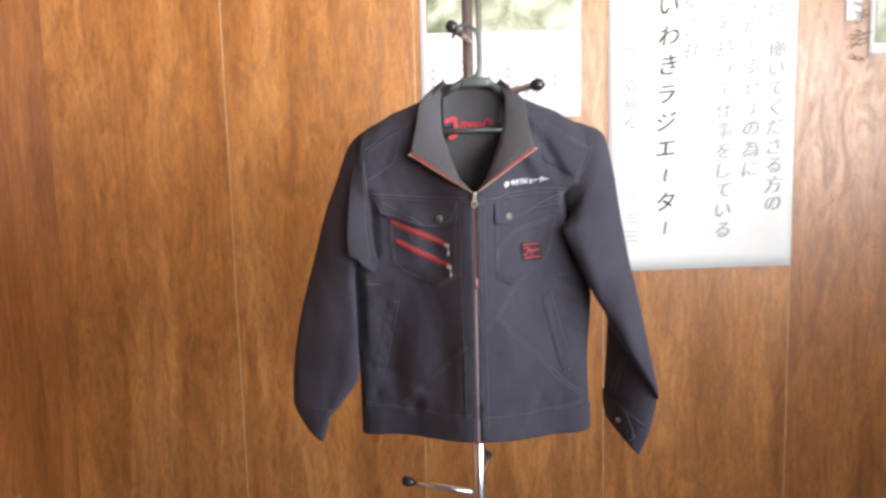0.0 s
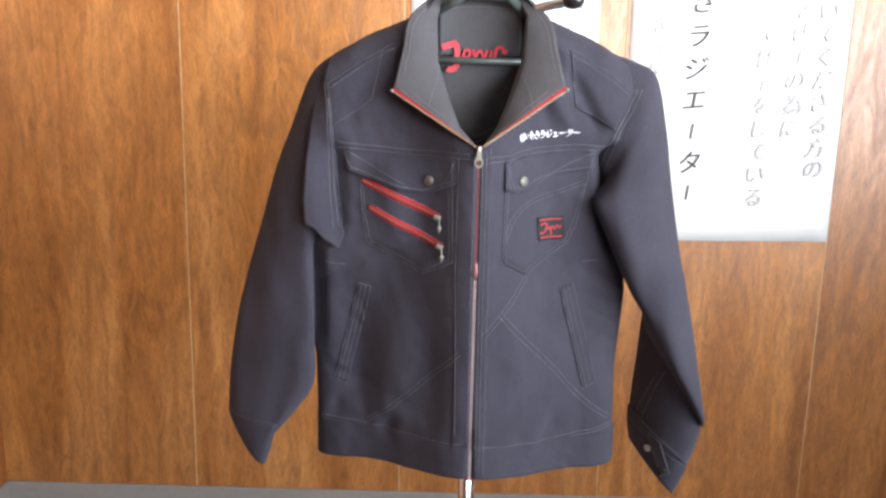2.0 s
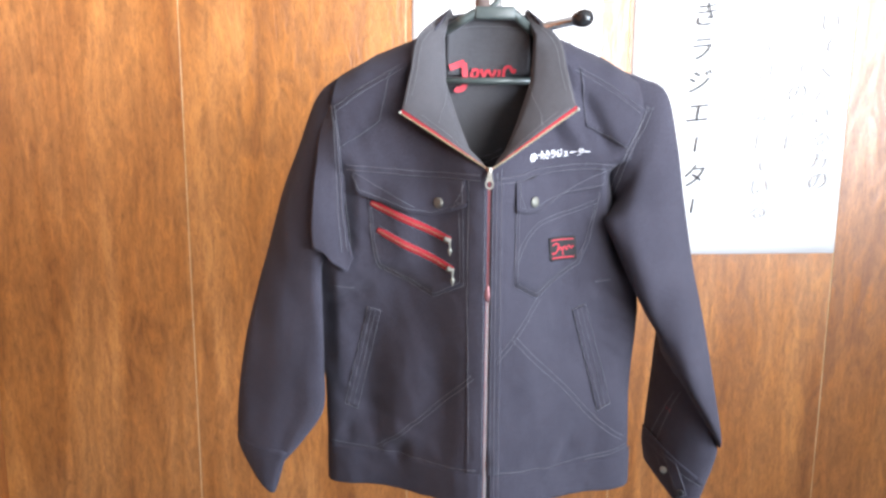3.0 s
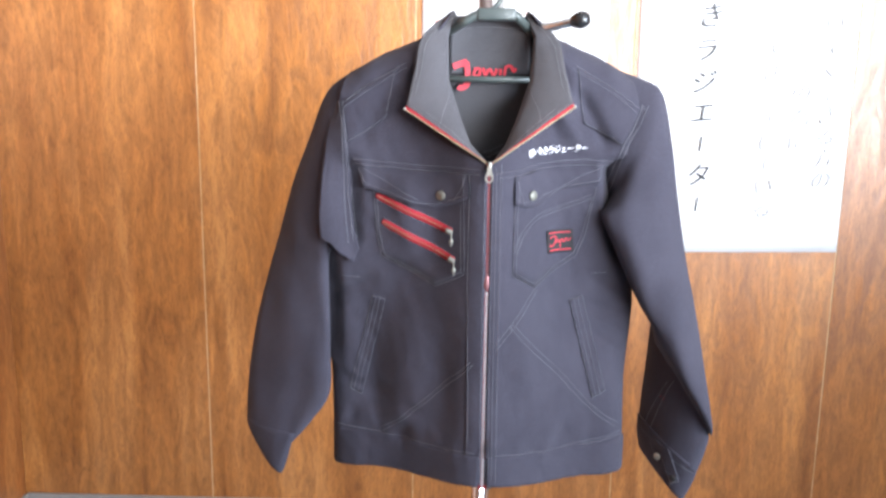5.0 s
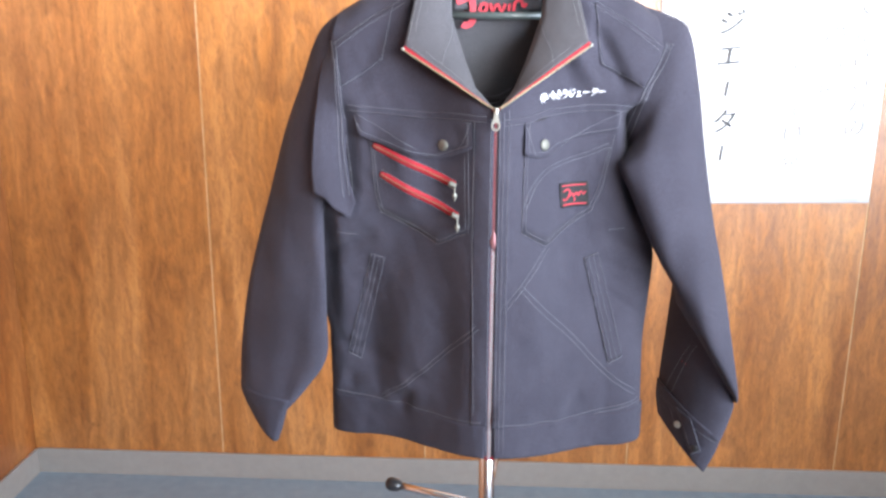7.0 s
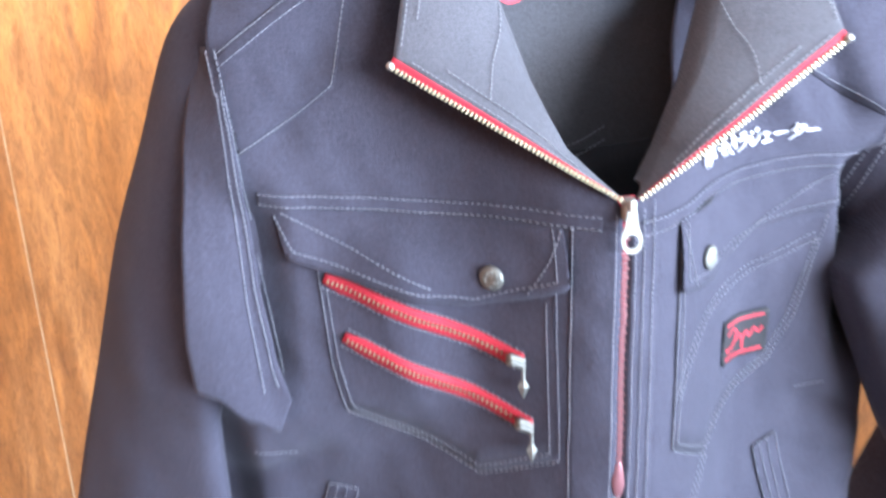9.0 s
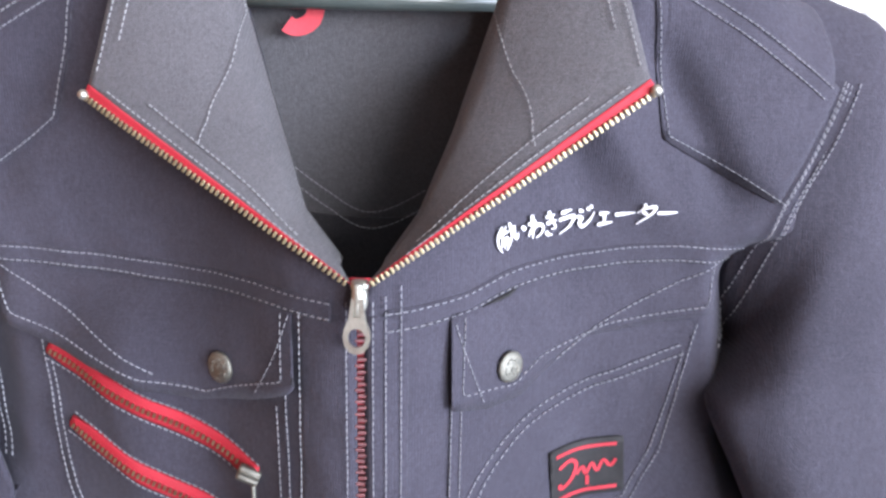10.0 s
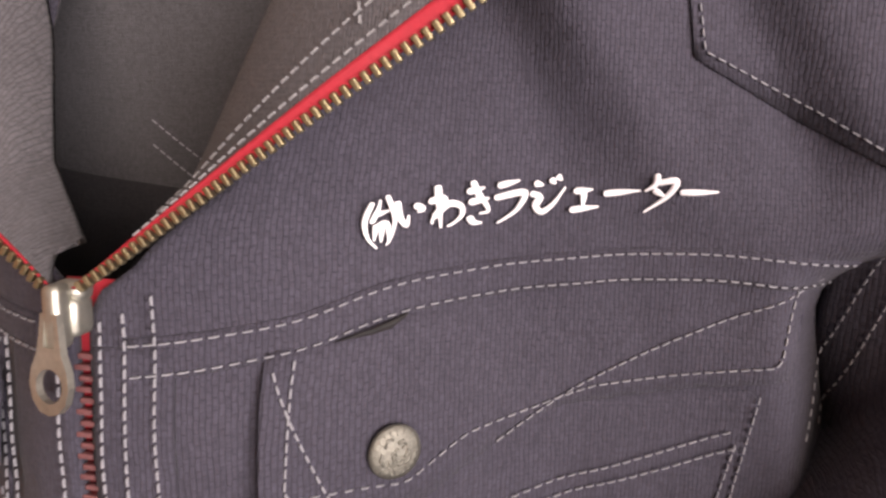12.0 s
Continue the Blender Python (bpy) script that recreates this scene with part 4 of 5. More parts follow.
for s in (-1, 1):
    bm = bmesh.new()
    grid(bm, lambda u, v, k: lapel(s, u, v) + Vector((0, k, 0)), 80, 24, 0.0022)
    part("collar", bm, LINING, jacket, "grey facing of the turned-out collar")
    lapel_stitch(s, edge_row(s, 0.0032, 0.02, 0.486))
    lapel_stitch(s, edge_row(s, 0.0098, 0.03, 0.445))
    lapel_stitch(s, edge_row(s, 0.0030, 0.515, 0.93))
    lapel_stitch(s, edge_row(s, 0.0092, 0.545, 0.90))
    lapel_stitch(s, [lapel_uv(s, s * 0.0440, 1.446), lapel_uv(s, s * 0.0500, 1.427), lapel_uv(s, s * 0.0575, 1.403), lapel_uv(s, s * 0.0645, 1.380), lapel_uv(s, s * 0.0665, 1.373)])
    # red tape and teeth on the lapel's free edge
    b2 = LINES[s][2]
    span = len(b2) - 1

    def edge(t):
        p = lapel(s, 0.5 + 0.5 * t, 1.0)
        q = pick(b2, min(1.0, t + 0.02)) - pick(b2, max(0.0, t - 0.02))
        q = Vector(q).normalized()
        d = Vector((q.z, 0, -q.x))
        if d.z > 0:
            d = -d
        return p, d
    def tape(u, v, k):
        p, d = edge(u)
        w = 0.0046 * (1 - u) ** 0.7 + 0.0002
        return p + d * ((w + 0.0003) * v - 0.0003) + Vector((0, -0.0004 + k + 0.0008 * v, 0))
    t_ob = part("zip_tape", grid(bmesh.new(), tape, 60, 4, 0.0009), RED_TAPE, jacket, "red woven zip tape")
    n_t = 57
    for i in range(1, n_t):
        t = i / n_t
        p, d = edge(t)
        w = 0.0046 * (1 - t) ** 0.7 + 0.0002
        tooth(p + d * (w + 0.0002) + Vector((0, -0.0002, 0)), d, t_ob)
    # end stop
    p, d = edge(0.004)
    b = bmesh.new()
    ball(b, p + d * 0.0045 + Vector((0, -0.001, 0)), 0.0022, 10)
    part("zip_stop", b, NICKEL, t_ob)

# collar stand inside the neck
bm = bmesh.new()
def stand_collar(u, v, k):
    x = -0.056 + 0.112 * u
    y = 1.852 - 0.012 * (abs(x) / 0.056) ** 2.2
    z = 1.44 + (1.522 - 0.004 * (x / 0.05) ** 2 - 1.44) * v
    return Vector((x, y - 0.006 * v + k, z))
grid(bm, stand_collar, 30, 12, 0.004)
part("collar_stand", bm, INSIDE, jacket, "grey inside of the collar stand")
b = stitch([(-0.045, 1.502), (0.0, 1.5035), (0.045, 1.502)], lambda x, z: stand_collar((x + 0.056) / 0.112, (z - 1.44) / 0.08, -0.001))
part("stitching", b, THREAD, jacket, smooth=False)
for dz in (0.0, -0.0085):
    b = stitch([(-0.045, 1.352 + dz), (-0.030, 1.341 + dz), (-0.012, 1.330 + dz), (0.003, 1.331 + dz), (0.022, 1.341 + dz)], lambda x, z: back_place(x, z) + Vector((0, -0.003, 0)))
    part("stitching", b, THREAD, jacket, smooth=False)
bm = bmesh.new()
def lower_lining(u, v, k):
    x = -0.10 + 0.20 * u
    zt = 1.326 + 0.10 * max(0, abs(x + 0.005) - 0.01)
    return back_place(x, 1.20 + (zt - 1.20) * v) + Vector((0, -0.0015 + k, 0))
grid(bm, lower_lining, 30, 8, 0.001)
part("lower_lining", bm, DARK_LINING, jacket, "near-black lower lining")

# red emblem printed inside the back and the small size tab
def inside_stroke(pts, w):
    b, ends = bmesh.new(), []
    line = along(pts, 0.002)
    for i, (p, q) in enumerate(zip(line, line[1:])):
        d = (q - p) / (np.linalg.norm(q - p) + 1e-9)
        nn = np.array((-d[1], d[0])) * w
        ends.append([Vector((t[0], stand_collar((t[0] + 0.056) / 0.112, 0.3, 0).y - 0.003, t[1])) for t in (p - nn, p + nn)])
    ribbon(b, ends)
    bmesh.ops.recalc_face_normals(b, faces=b.faces)
    part("emblem_stroke", b, RED_PRINT, jacket, "red printed emblem")


inside_stroke([(-0.052, 1.449), (-0.042, 1.453), (-0.030, 1.457)], 0.0042)
inside_stroke([(-0.033, 1.456), (-0.031, 1.440), (-0.032, 1.425), (-0.040, 1.420), (-0.046, 1.423)], 0.0040)
inside_stroke([(-0.022, 1.446), (-0.014, 1.447), (-0.015, 1.438), (-0.022, 1.438), (-0.021, 1.446)], 0.0020)
inside_stroke([(-0.009, 1.448), (-0.006, 1.438), (0.000, 1.447), (0.006, 1.438), (0.011, 1.449)], 0.0020)
inside_stroke([(0.015, 1.438), (0.016, 1.449)], 0.0020)
inside_stroke([(0.021, 1.438), (0.023, 1.449), (0.030, 1.451), (0.034, 1.443), (0.038, 1.450)], 0.0020)
bm = bmesh.new()
box(bm, (-0.0022, 1.8535, 1.4925), (0.0016, 1.8560, 1.4970))
part("size_tab", bm, WHITE_THREAD, jacket, "tiny white size tab")

# slider and pull of the main zip
slider = thing("zip_slider", "worn nickel zip slider with a ring pull", "zip slider")
slider.parent = jacket
del slider["category"]
zc = front(0.0, 1.318, 0.004)
bm = bmesh.new()
box(bm, (-0.0030, zc.y - 0.003, 1.3110), (0.0030, zc.y + 0.004, 1.3200), 0.0018)
box(bm, (-0.0037, zc.y - 0.002, 1.3185), (0.0037, zc.y + 0.004, 1.3232), 0.0022)
box(bm, (-0.0020, zc.y - 0.0072, 1.3095), (0.0020, zc.y - 0.002, 1.3235), 0.0014)
part("slider_body", bm, NICKEL, slider)
bm = bmesh.new()
prof = [(-0.0026, 1.3175), (0.0026, 1.3175), (0.0033, 1.312), (0.0040, 1.308), (0.0058, 1.3040), (0.0063, 1.3005), (0.0053, 1.2965), (0.003, 1.2940), (0.0, 1.2932)]
prof = prof + [(-x, z) for x, z in reversed(prof[2:-1])]
outer = [bm.verts.new((x, zc.y - 0.0072, z)) for x, z in prof]
hole = [bm.verts.new((0.0042 * math.cos(a), zc.y - 0.0072, 1.3003 + 0.0042 * math.sin(a))) for a in (2 * math.pi * k / 18 for k in range(18))]
eo = [bm.edges.new((outer[i], outer[(i + 1) % len(outer)])) for i in range(len(outer))]
eh = [bm.edges.new((hole[i], hole[(i + 1) % 18])) for i in range(18)]
slot = [bm.verts.new((x, zc.y - 0.0072, z)) for x, z in ((-0.0015, 1.3158), (0.0015, 1.3158), (0.0017, 1.3095), (-0.0017, 1.3095))]
es = [bm.edges.new((slot[i], slot[(i + 1) % 4])) for i in range(4)]
bmesh.ops.triangle_fill(bm, use_beauty=True, edges=eo + eh + es)
r = bmesh.ops.extrude_face_region(bm, geom=list(bm.faces))
for v in r["geom"]:
    if isinstance(v, bmesh.types.BMVert):
        v.co.y += 0.0018
bmesh.ops.recalc_face_normals(bm, faces=bm.faces)
hinge = Vector((0, zc.y - 0.0055, 1.3165))
turn = Matrix.Translation(hinge) @ Matrix.Rotation(radians(-10), 4, "Z") @ Matrix.Rotation(radians(-5), 4, "X") @ Matrix.Diagonal((0.86, 1, 0.90, 1)) @ Matrix.Translation(-hinge)
bmesh.ops.transform(bm, matrix=turn, verts=bm.verts)
part("pull_tab", bm, NICKEL, slider, smooth=False)


# ---- red chest zips ----
def chest_zip(a, c):
    a, c = np.array(a), np.array(c)
    d = (c - a) / np.linalg.norm(c - a)
    nn = np.array((-d[1], d[0]))
    def f(u, v, k):
        w = 0.0049 * (1 - 0.4 * max(0.0, 0.10 - u) / 0.10)
        p = a + (c - a) * u + nn * (v - 0.5) * 2 * w
        return front(p[0], p[1], 0.0042 - 0.0012 * abs(v - 0.5) * 2) + Vector((0, k, 0))
    z_ob = part("chest_zip", grid(bmesh.new(), f, 40, 6, 0.002), RED_TAPE, jacket, "red zip tape of a slanted chest pocket")
    b = bmesh.new()
    for side in (-1, 1):
        stitch([tuple(a + nn * side * 0.0060), tuple(c + nn * side * 0.0060)], lambda x, z: front(x, z, 0.0026), bmx=b, smooth_line=False)
    part("stitching", b, THREAD, z_ob, smooth=False)
    n = int(np.linalg.norm(c - a) / 0.0027)
    b = bmesh.new()
    for i in range(1, n):
        p = a + (c - a) * (i / n)
        q = front(p[0], p[1], 0.0050)
        ac, ou = Vector((nn[0], 0, nn[1])), Vector((0, -1, 0))
        al = Vector((d[0], 0, d[1]))
        vs = [b.verts.new(q + ac * s1 * 0.0011 + al * s2 * 0.0006 + ou * s3 * 0.0005) for s3 in (-1, 1) for s1, s2 in ((-1, -1), (1, -1), (1, 1), (-1, 1))]
        b.faces.new(vs[4:])
        for k in range(4):
            b.faces.new((vs[k], vs[(k + 1) % 4], vs[4 + (k + 1) % 4], vs[4 + k]))
    bmesh.ops.recalc_face_normals(b, faces=b.faces)
    tagged(part("zip_chain", b, BRASS, z_ob, smooth=False), kind="stuff")
    # slider and lozenge pull
    q = front(c[0] - 0.003, c[1] + 0.001, 0.0065)
    b = bmesh.new()
    box(b, (-0.0055, -0.0015, -0.0036), (0.0050, 0.003, 0.0036), 0.0014)
    box(b, (-0.0048, -0.0045, -0.0012), (0.0050, -0.001, 0.0012), 0.001)
    bmesh.ops.transform(b, matrix=Matrix.Translation(q) @ Matrix.Rotation(math.atan2(-d[1], d[0]), 4, "Y"), verts=b.verts)
    part("slider", b, SNAP, z_ob, "small nickel slider")
    b = bmesh.new()
    y = q.y - 0.0045
    x, z = q.x + 0.0030, q.z
    tube(b, [(x, y, z - 0.002), (x, y, z - 0.0095)], 0.0011, 8)
    pts = [(0, -0.0075), (0.0034, -0.0135), (0.0, -0.0215), (-0.0034, -0.0135)]
    ring = [b.verts.new((x + px, y, z + pz)) for px, pz in pts]
    f0, f1 = b.verts.new((x, y - 0.0022, z - 0.0138)), b.verts.new((x, y + 0.0018, z - 0.0138))
    for i in range(4):
        b.faces.new((ring[i], ring[(i + 1) % 4], f0))
        b.faces.new((ring[(i + 1) % 4], ring[i], f1))
    bmesh.ops.recalc_face_normals(b, faces=b.faces)
    part("zip_pull", b, SNAP, z_ob, "lozenge-shaped nickel zip pull", smooth=False)


chest_zip((-0.158, 1.2685), (-0.050, 1.2235))
chest_zip((-0.149, 1.2315), (-0.046, 1.1840))

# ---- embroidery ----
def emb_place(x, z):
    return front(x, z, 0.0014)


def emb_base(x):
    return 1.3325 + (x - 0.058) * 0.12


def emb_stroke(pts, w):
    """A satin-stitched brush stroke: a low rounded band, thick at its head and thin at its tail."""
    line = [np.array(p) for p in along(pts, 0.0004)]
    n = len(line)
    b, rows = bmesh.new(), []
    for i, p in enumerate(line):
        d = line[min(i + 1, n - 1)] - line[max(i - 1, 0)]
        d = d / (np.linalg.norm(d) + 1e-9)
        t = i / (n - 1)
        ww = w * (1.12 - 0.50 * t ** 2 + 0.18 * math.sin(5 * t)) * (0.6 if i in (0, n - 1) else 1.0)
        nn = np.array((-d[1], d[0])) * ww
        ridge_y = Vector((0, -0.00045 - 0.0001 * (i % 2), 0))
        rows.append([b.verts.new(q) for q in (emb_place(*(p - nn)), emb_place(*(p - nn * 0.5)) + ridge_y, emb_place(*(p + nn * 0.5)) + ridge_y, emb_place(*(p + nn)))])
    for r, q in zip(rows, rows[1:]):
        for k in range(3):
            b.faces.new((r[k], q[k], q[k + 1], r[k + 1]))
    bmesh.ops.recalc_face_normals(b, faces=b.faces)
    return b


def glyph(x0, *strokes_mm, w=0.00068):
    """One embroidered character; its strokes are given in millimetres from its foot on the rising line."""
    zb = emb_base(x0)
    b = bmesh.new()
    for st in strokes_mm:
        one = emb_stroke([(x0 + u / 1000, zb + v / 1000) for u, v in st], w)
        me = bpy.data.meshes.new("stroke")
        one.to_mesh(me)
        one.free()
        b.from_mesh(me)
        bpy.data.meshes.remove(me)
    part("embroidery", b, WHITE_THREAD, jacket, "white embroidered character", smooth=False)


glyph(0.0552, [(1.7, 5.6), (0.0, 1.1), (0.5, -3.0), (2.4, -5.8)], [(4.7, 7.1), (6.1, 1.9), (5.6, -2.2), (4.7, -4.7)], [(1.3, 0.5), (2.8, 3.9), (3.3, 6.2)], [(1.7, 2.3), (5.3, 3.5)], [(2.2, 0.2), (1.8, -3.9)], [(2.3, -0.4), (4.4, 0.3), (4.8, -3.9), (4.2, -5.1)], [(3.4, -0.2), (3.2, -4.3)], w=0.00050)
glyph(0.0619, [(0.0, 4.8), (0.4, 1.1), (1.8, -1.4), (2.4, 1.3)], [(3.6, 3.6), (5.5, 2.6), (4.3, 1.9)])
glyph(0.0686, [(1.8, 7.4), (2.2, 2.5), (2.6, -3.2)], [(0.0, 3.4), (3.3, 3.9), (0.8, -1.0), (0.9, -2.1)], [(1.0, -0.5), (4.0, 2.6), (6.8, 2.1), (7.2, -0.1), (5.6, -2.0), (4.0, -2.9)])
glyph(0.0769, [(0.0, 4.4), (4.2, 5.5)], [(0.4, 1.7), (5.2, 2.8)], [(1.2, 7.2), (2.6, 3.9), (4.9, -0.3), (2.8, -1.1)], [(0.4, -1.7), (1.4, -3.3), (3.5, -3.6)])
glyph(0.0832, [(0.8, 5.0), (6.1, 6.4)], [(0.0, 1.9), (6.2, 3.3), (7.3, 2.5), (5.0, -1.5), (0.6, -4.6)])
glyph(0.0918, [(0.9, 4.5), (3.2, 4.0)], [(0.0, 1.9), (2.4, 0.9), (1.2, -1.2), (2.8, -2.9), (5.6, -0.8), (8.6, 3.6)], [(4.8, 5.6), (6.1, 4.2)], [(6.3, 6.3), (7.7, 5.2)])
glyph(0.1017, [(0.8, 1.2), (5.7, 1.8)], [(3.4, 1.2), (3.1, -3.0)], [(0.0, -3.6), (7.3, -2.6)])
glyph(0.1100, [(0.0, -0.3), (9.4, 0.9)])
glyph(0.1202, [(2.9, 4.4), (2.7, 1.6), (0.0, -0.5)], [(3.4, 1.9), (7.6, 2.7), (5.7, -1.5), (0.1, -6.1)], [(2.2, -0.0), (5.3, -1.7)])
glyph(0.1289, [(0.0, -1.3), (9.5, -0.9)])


# ---- sleeves ----
def sleeve(sections, seed, power=2.0):
    """A loft through sections (outer x, z, inner x, z, middle y, half depth, shift of the inner edge)."""
    n_sec = len(sections)
    secs = along([c if len(c) == 7 else (*c, 0.0) for c in sections], 0.007)
    bm = bmesh.new()
    seg = 72
    rings = []
    for j, sct in enumerate(secs):
        ox, oz, ix, iz, yc, dp, turn = sct
        c, h = Vector(((ox + ix) / 2, yc, (oz + iz) / 2)), Vector(((ox - ix) / 2, 0, (oz - iz) / 2))
        ring = []
        for k in range(seg):
            a = 2 * math.pi * k / seg
            ca, sa = math.cos(a), math.sin(a)
            e = 0.92
            p = c + h * (abs(ca) ** e * (1 if ca > 0 else -1)) + Vector((0, -dp * (abs(sa) ** e * (1 if sa > 0 else -1)) + turn * ((1 - ca) / 2) ** power, 0))
            w = noise.noise(Vector((p.x * 14 + seed, p.z * 6, sa * 1.2))) * 0.008 + noise.noise(Vector((p.x * 30, p.z * 14 + seed, sa * 2))) * 0.003
            p.y -= w * abs(sa)
            ring.append(bm.verts.new(p))
        rings.append(ring)
    for a, c in zip(rings, rings[1:]):
        for k in range(seg):
            bm.faces.new((a[k], a[(k + 1) % seg], c[(k + 1) % seg], c[k]))
    bm.faces.new(rings[0])
    # turned-in end of the cuff
    last = rings[-1]
    mid = sum((v.co for v in last), Vector()) / seg
    inner = [bm.verts.new(mid + (v.co - mid) * 0.93) for v in last]
    up = sum((v.co for v in rings[-3]), Vector()) / seg - mid
    deep = [bm.verts.new(mid + (v.co - mid) * 0.9 + up) for v in inner]
    for k in range(seg):
        bm.faces.new((last[k], last[(k + 1) % seg], inner[(k + 1) % seg], inner[k]))
        bm.faces.new((inner[k], inner[(k + 1) % seg], deep[(k + 1) % seg], deep[k]))
    bm.faces.new(deep)
    bmesh.ops.recalc_face_normals(bm, faces=bm.faces)
    return bm


SLEEVE_L = [(-0.178, 1.448, -0.172, 1.27, 1.858, 0.022), (-0.210, 1.434, -0.180, 1.262, 1.864, 0.028, -0.010), (-0.240, 1.406, -0.192, 1.255, 1.876, 0.030, -0.034), (-0.269, 1.338, -0.202, 1.240, 1.892, 0.029, -0.056),
            (-0.293, 1.281, -0.214, 1.215, 1.902, 0.028, -0.070), (-0.311, 1.222, -0.228, 1.180, 1.906, 0.028, -0.076), (-0.320, 1.190, -0.231, 1.155, 1.907, 0.028, -0.072), (-0.338, 1.129, -0.230, 1.105, 1.906, 0.028, -0.072),
            (-0.357, 1.054, -0.229, 1.030, 1.902, 0.027, -0.072), (-0.367, 0.987, -0.230, 0.966, 1.894, 0.026, -0.070), (-0.370, 0.938, -0.258, 0.922, 1.884, 0.026, -0.064), (-0.369, 0.900, -0.286, 0.890, 1.876, 0.026, -0.060)]
left = part("sleeve", sleeve(SLEEVE_L, 1.0, 1.1), CLOTH, jacket)
CUFF_L = [(-0.3695, 0.910, -0.281, 0.905, 1.877, 0.0272, -0.062), (-0.369, 0.900, -0.288, 0.886, 1.876, 0.027, -0.060), (-0.362, 0.886, -0.296, 0.858, 1.873, 0.026, -0.056), (-0.353, 0.875, -0.302, 0.841, 1.870, 0.025, -0.052)]
part("cuff", sleeve(CUFF_L, 1.0, 1.1), CLOTH, left)


def on_mesh(ob, out):
    """Finds the nearest front of a mesh over (x, z)."""
    me = ob.data
    tree = BVHTree.FromPolygons([v.co for v in me.vertices], [tuple(p.vertices) for p in me.polygons])
    def place(x, z):
        hit = tree.ray_cast(Vector((x, 1.0, z)), Vector((0, 1, 0)))[0]
        return (hit or Vector((x, 1.86, z))) - Vector((0, out, 0))
    return place


on_left = on_mesh(left, 0.0)


def armpit_fold(u, v, k):
    """The slack of the sleeve: a flat face from the armhole to a crease, lifting off towards its folded lower edge."""
    w = min(v, 1.0)
    crease_x = interp([(0.0, -0.222), (0.3, -0.235), (0.6, -0.241), (0.85, -0.245), (1.0, -0.244)], w)
    seam_x = interp([(0.0, -0.205), (0.3, -0.200), (0.6, -0.196), (0.85, -0.190), (1.0, -0.183)], w)
    low = interp([(0.0, 1.208), (0.3, 1.200), (0.6, 1.182), (0.86, 1.171), (1.0, 1.190)], u)
    under = max(0.0, v - 1.0) / 0.25
    x = crease_x + (seam_x - crease_x) * u
    z = 1.400 + (low - 1.400) * w
    y = on_left(x, z).y
    y += (min(y, front(x, z).y - 0.003) - y) * smooth(u / 0.9)
    y = y + (1.806 + 0.006 * u - y) * smooth(w / 0.8)
    y -= 0.001 + 0.005 * smooth((w - 0.3) / 0.7) * math.sin(math.pi * min(1.0, u * 1.1))
    y += (0.006 + 0.030 * smooth(w / 0.8)) * (1 - smooth(u / 0.14)) ** 2
    y += 0.006 * (1 - smooth(w / 0.16))
    return Vector((x, y + k + 0.055 * under, z + 0.012 * under))


part("sleeve_fold", grid(bmesh.new(), lambda u, v, k: armpit_fold(u, v * 1.25, k), 30, 60, 0.0018), CLOTH, left)
b = stitch([(0.84, 0.10), (0.84, 0.5), (0.84, 0.88)], lambda u, v: armpit_fold(u, v, -0.0009), step=0.013, smooth_line=False)
stitch([(0.95, 0.10), (0.95, 0.5), (0.95, 0.92)], lambda u, v: armpit_fold(u, v, -0.0009), step=0.013, bmx=b, smooth_line=False)
part("stitching", b, THREAD, left, smooth=False)
SLEEVE_R = [(0.178, 1.448, 0.172, 1.29, 1.854, 0.022), (0.214, 1.437, 0.178, 1.27, 1.852, 0.030), (0.246, 1.417, 0.178, 1.265, 1.852, 0.036, -0.006), (0.264, 1.348, 0.168, 1.255, 1.852, 0.044, -0.020), (0.274, 1.285, 0.163, 1.242, 1.850, 0.047, -0.034),
            (0.283, 1.232, 0.180, 1.205, 1.848, 0.048, -0.032), (0.294, 1.175, 0.205, 1.152, 1.846, 0.047, -0.028), (0.309, 1.111, 0.226, 1.112, 1.842, 0.046, -0.024), (0.326, 1.030, 0.243, 1.085, 1.838, 0.044, -0.020), (0.347, 0.928, 0.250, 1.068, 1.836, 0.036, -0.006), (0.350, 0.904, 0.256, 1.052, 1.844, 0.024)]
right = part("sleeve", sleeve(SLEEVE_R, 7.0), CLOTH, jacket)
FORE_R = [(0.316, 1.025, 0.258, 1.104, 1.842, 0.010, 0.034), (0.334, 0.945, 0.262, 1.036, 1.846, 0.015, 0.062), (0.3485, 0.905, 0.264, 0.986, 1.848, 0.018, 0.080), (0.344, 0.868, 0.263, 0.936, 1.852, 0.019, 0.086), (0.336, 0.838, 0.262, 0.888, 1.856, 0.020, 0.088)]
fore = part("sleeve_end", sleeve(FORE_R, 9.0), CLOTH, right)
CUFF_R = [(0.338, 0.846, 0.2595, 0.900, 1.856, 0.022, 0.085), (0.332, 0.820, 0.260, 0.870, 1.860, 0.022, 0.085), (0.319, 0.786, 0.266, 0.838, 1.864, 0.021, 0.085)]
cuff_r = part("cuff", sleeve(CUFF_R, 12.0), CLOTH, right)


on_cuff, on_fore = on_mesh(cuff_r, 0.0006), on_mesh(fore, 0.0006)
tab = [Vector(p) for p in ((0.277, 0.878), (0.293, 0.872), (0.309, 0.826), (0.296, 0.814))]


def cuff_tab(u, v, k):
    p = (tab[0] * (1 - u) + tab[1] * u) * (1 - v) + (tab[3] * (1 - u) + tab[2] * u) * v
    return on_cuff(p.x, p.y) + Vector((0, k - 0.0035, 0))


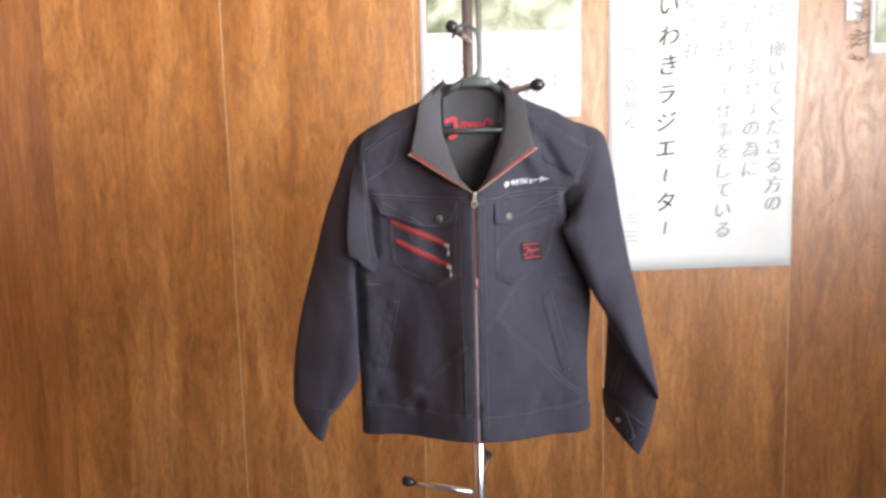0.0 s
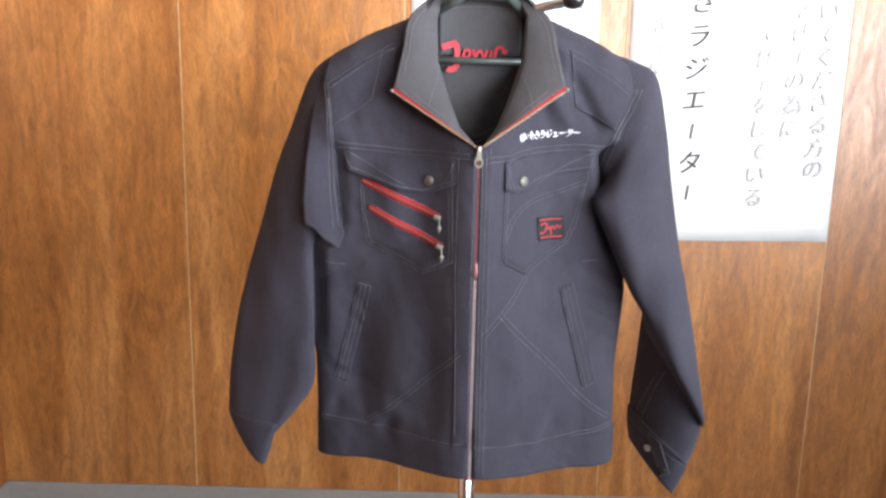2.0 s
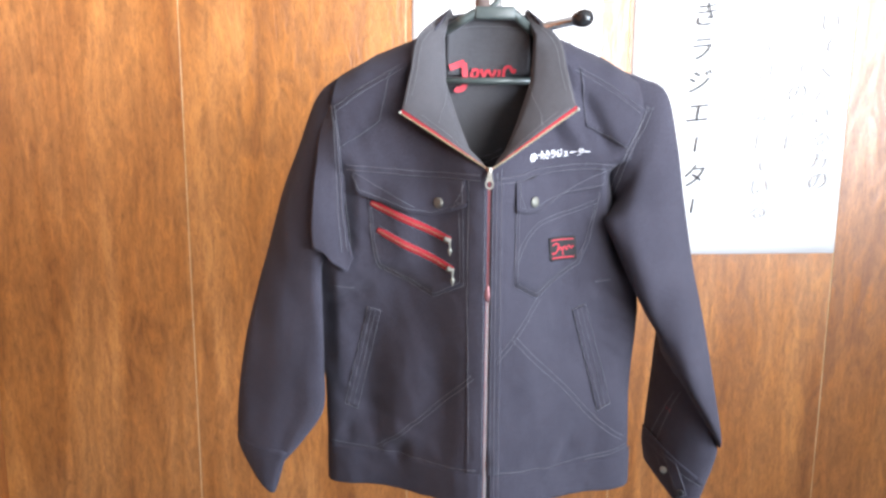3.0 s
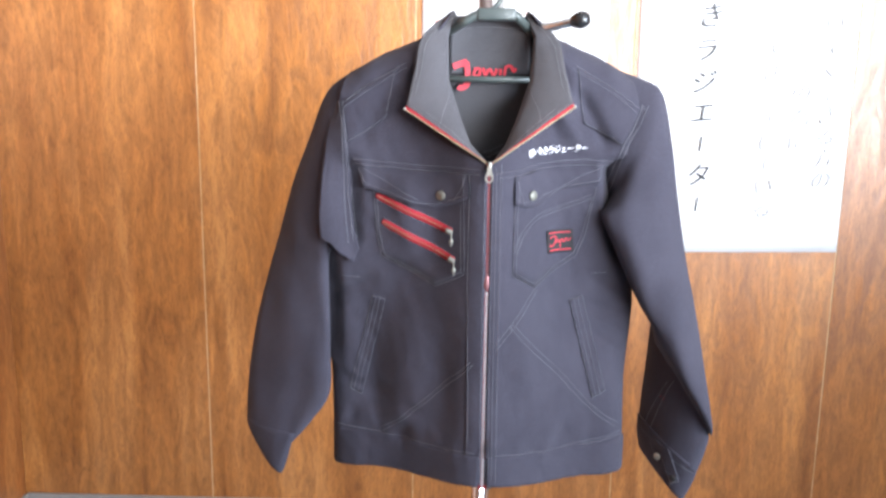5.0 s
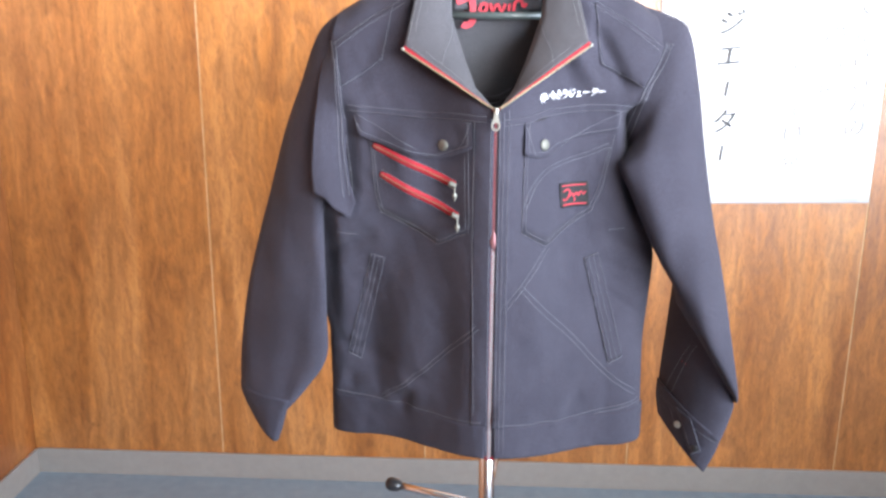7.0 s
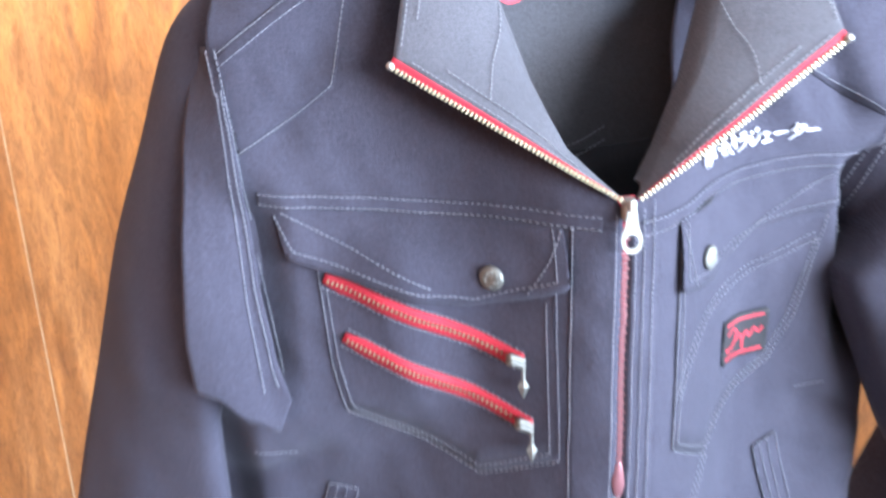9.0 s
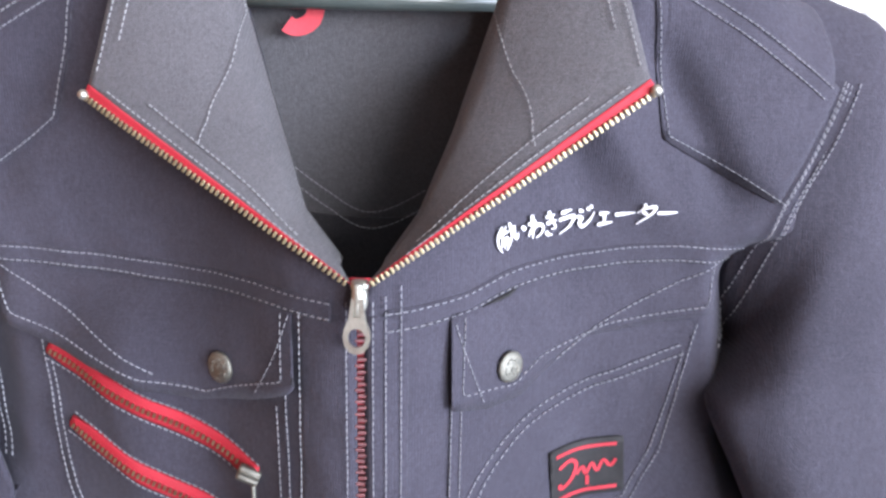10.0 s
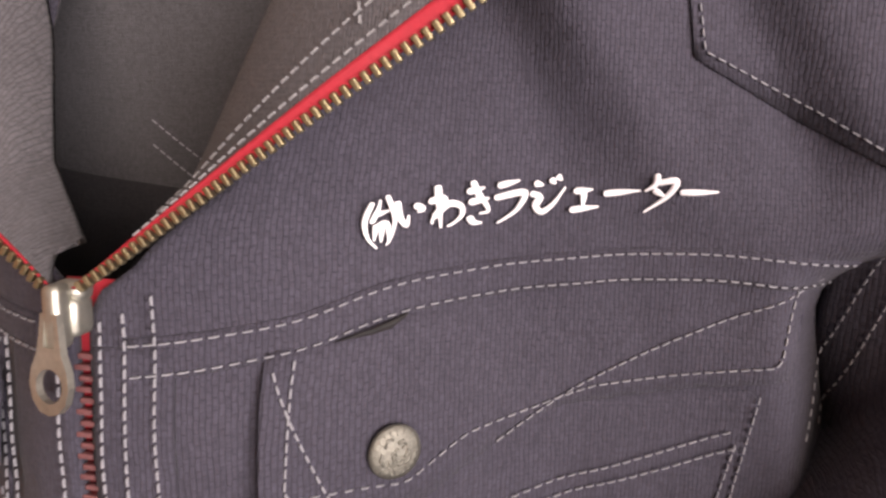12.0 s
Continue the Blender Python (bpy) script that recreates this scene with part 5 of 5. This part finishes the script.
part("cuff_tab", grid(bmesh.new(), cuff_tab, 6, 14, 0.002), CLOTH, cuff_r, "buttoned cuff tab")
b = stitch([(0.1, 0.05), (0.1, 0.95), (0.9, 0.95), (0.9, 0.05)], lambda u, v: cuff_tab(u, v, -0.0008), step=0.06, smooth_line=False)
part("stitching", b, THREAD, cuff_r, smooth=False)
for x, z in ((0.280, 0.852), (0.300, 0.828)):
    b = bmesh.new()
    lathe(b, [(0.0050, 0.0), (0.0058, 0.0012), (0.0050, 0.0022), (0.002, 0.0026)], Matrix.Translation(on_cuff(x, z) - Vector((0, 0.0036, 0))) @ Matrix.Rotation(radians(-36), 4, "Z") @ Matrix.Rotation(radians(90), 4, "X"), 18)
    part("cuff_button", b, BLACK_PLASTIC if x > 0.29 else NICKEL, cuff_r, "cuff button")
b = stitch([(0.292, 0.985), (0.280, 0.93), (0.272, 0.885)], on_fore)
stitch([(0.286, 0.980), (0.274, 0.93), (0.266, 0.885)], on_fore, bmx=b)
part("stitching", b, THREAD, right, smooth=False)
b = stitch([(0.262, 0.880), (0.290, 0.862), (0.326, 0.842)], on_cuff)
stitch([(0.272, 0.868), (0.279, 0.846)], on_cuff, bmx=b)
part("stitching", b, THREAD, cuff_r, smooth=False)
b = stitch([(0.279, 0.950), (0.286, 0.947)], on_fore, w=0.0008)
part("bar_tack", b, RED_TAPE, right, "red bar tack", smooth=False)

on_right = on_mesh(right, 0.0008)


def armhole(x, z):
    p, q = front(x, z, 0.0018), on_right(x, z)
    return q if q.y < p.y else p


for dx in (0.0, 0.0062):
    b = stitch([(0.216 + dx, 1.399), (0.204 + dx, 1.370), (0.190 + dx, 1.343), (0.181 + dx, 1.318), (0.1745 + dx, 1.293), (0.169 + dx, 1.268)], armhole)
    part("stitching", b, THREAD, right, smooth=False)

# ---- the hanger ----
hanger = thing("coat_hanger", "grey-green plastic coat hanger hooked on the stand", "coat hanger")
HY = 1.812
bm = bmesh.new()
path = straight([(-0.19, 1.432), (-0.12, 1.462), (-0.056, 1.4985), (-0.018, 1.519), (0.031, 1.519), (0.058, 1.4975), (0.12, 1.460), (0.19, 1.430)], 0.004)
tube(bm, [(x, HY + min(0.042, 1.3 * max(0, abs(x) - 0.036)), z) for x, z in path], 0.0062, 12)
part("shoulder_bar", bm, HANGER_PLASTIC, hanger)
bm = bmesh.new()
box(bm, (-0.020, HY - 0.0072, 1.5105), (0.033, HY + 0.006, 1.5270), 0.003)
part("hook_plate", bm, HANGER_PLASTIC, hanger)
bm = bmesh.new()
tube(bm, [(-0.085, HY + 0.014, 1.4325), (0.0, HY + 0.012, 1.432), (0.085, HY + 0.014, 1.4325)], 0.0045, 12)
part("trouser_bar", bm, HANGER_PLASTIC, hanger)
bm = bmesh.new()
hook = along([(-0.008, HY, 1.520), (0.006, HY, 1.530), (0.0125, HY, 1.545), (0.013, HY, 1.590), (0.006, HY, 1.612), (-0.012, HY, 1.6215), (-0.028, HY, 1.613), (-0.033, HY, 1.598)], 0.003)
tube(bm, hook, 0.0034, 12)
part("hook", bm, HANGER_PLASTIC, hanger)
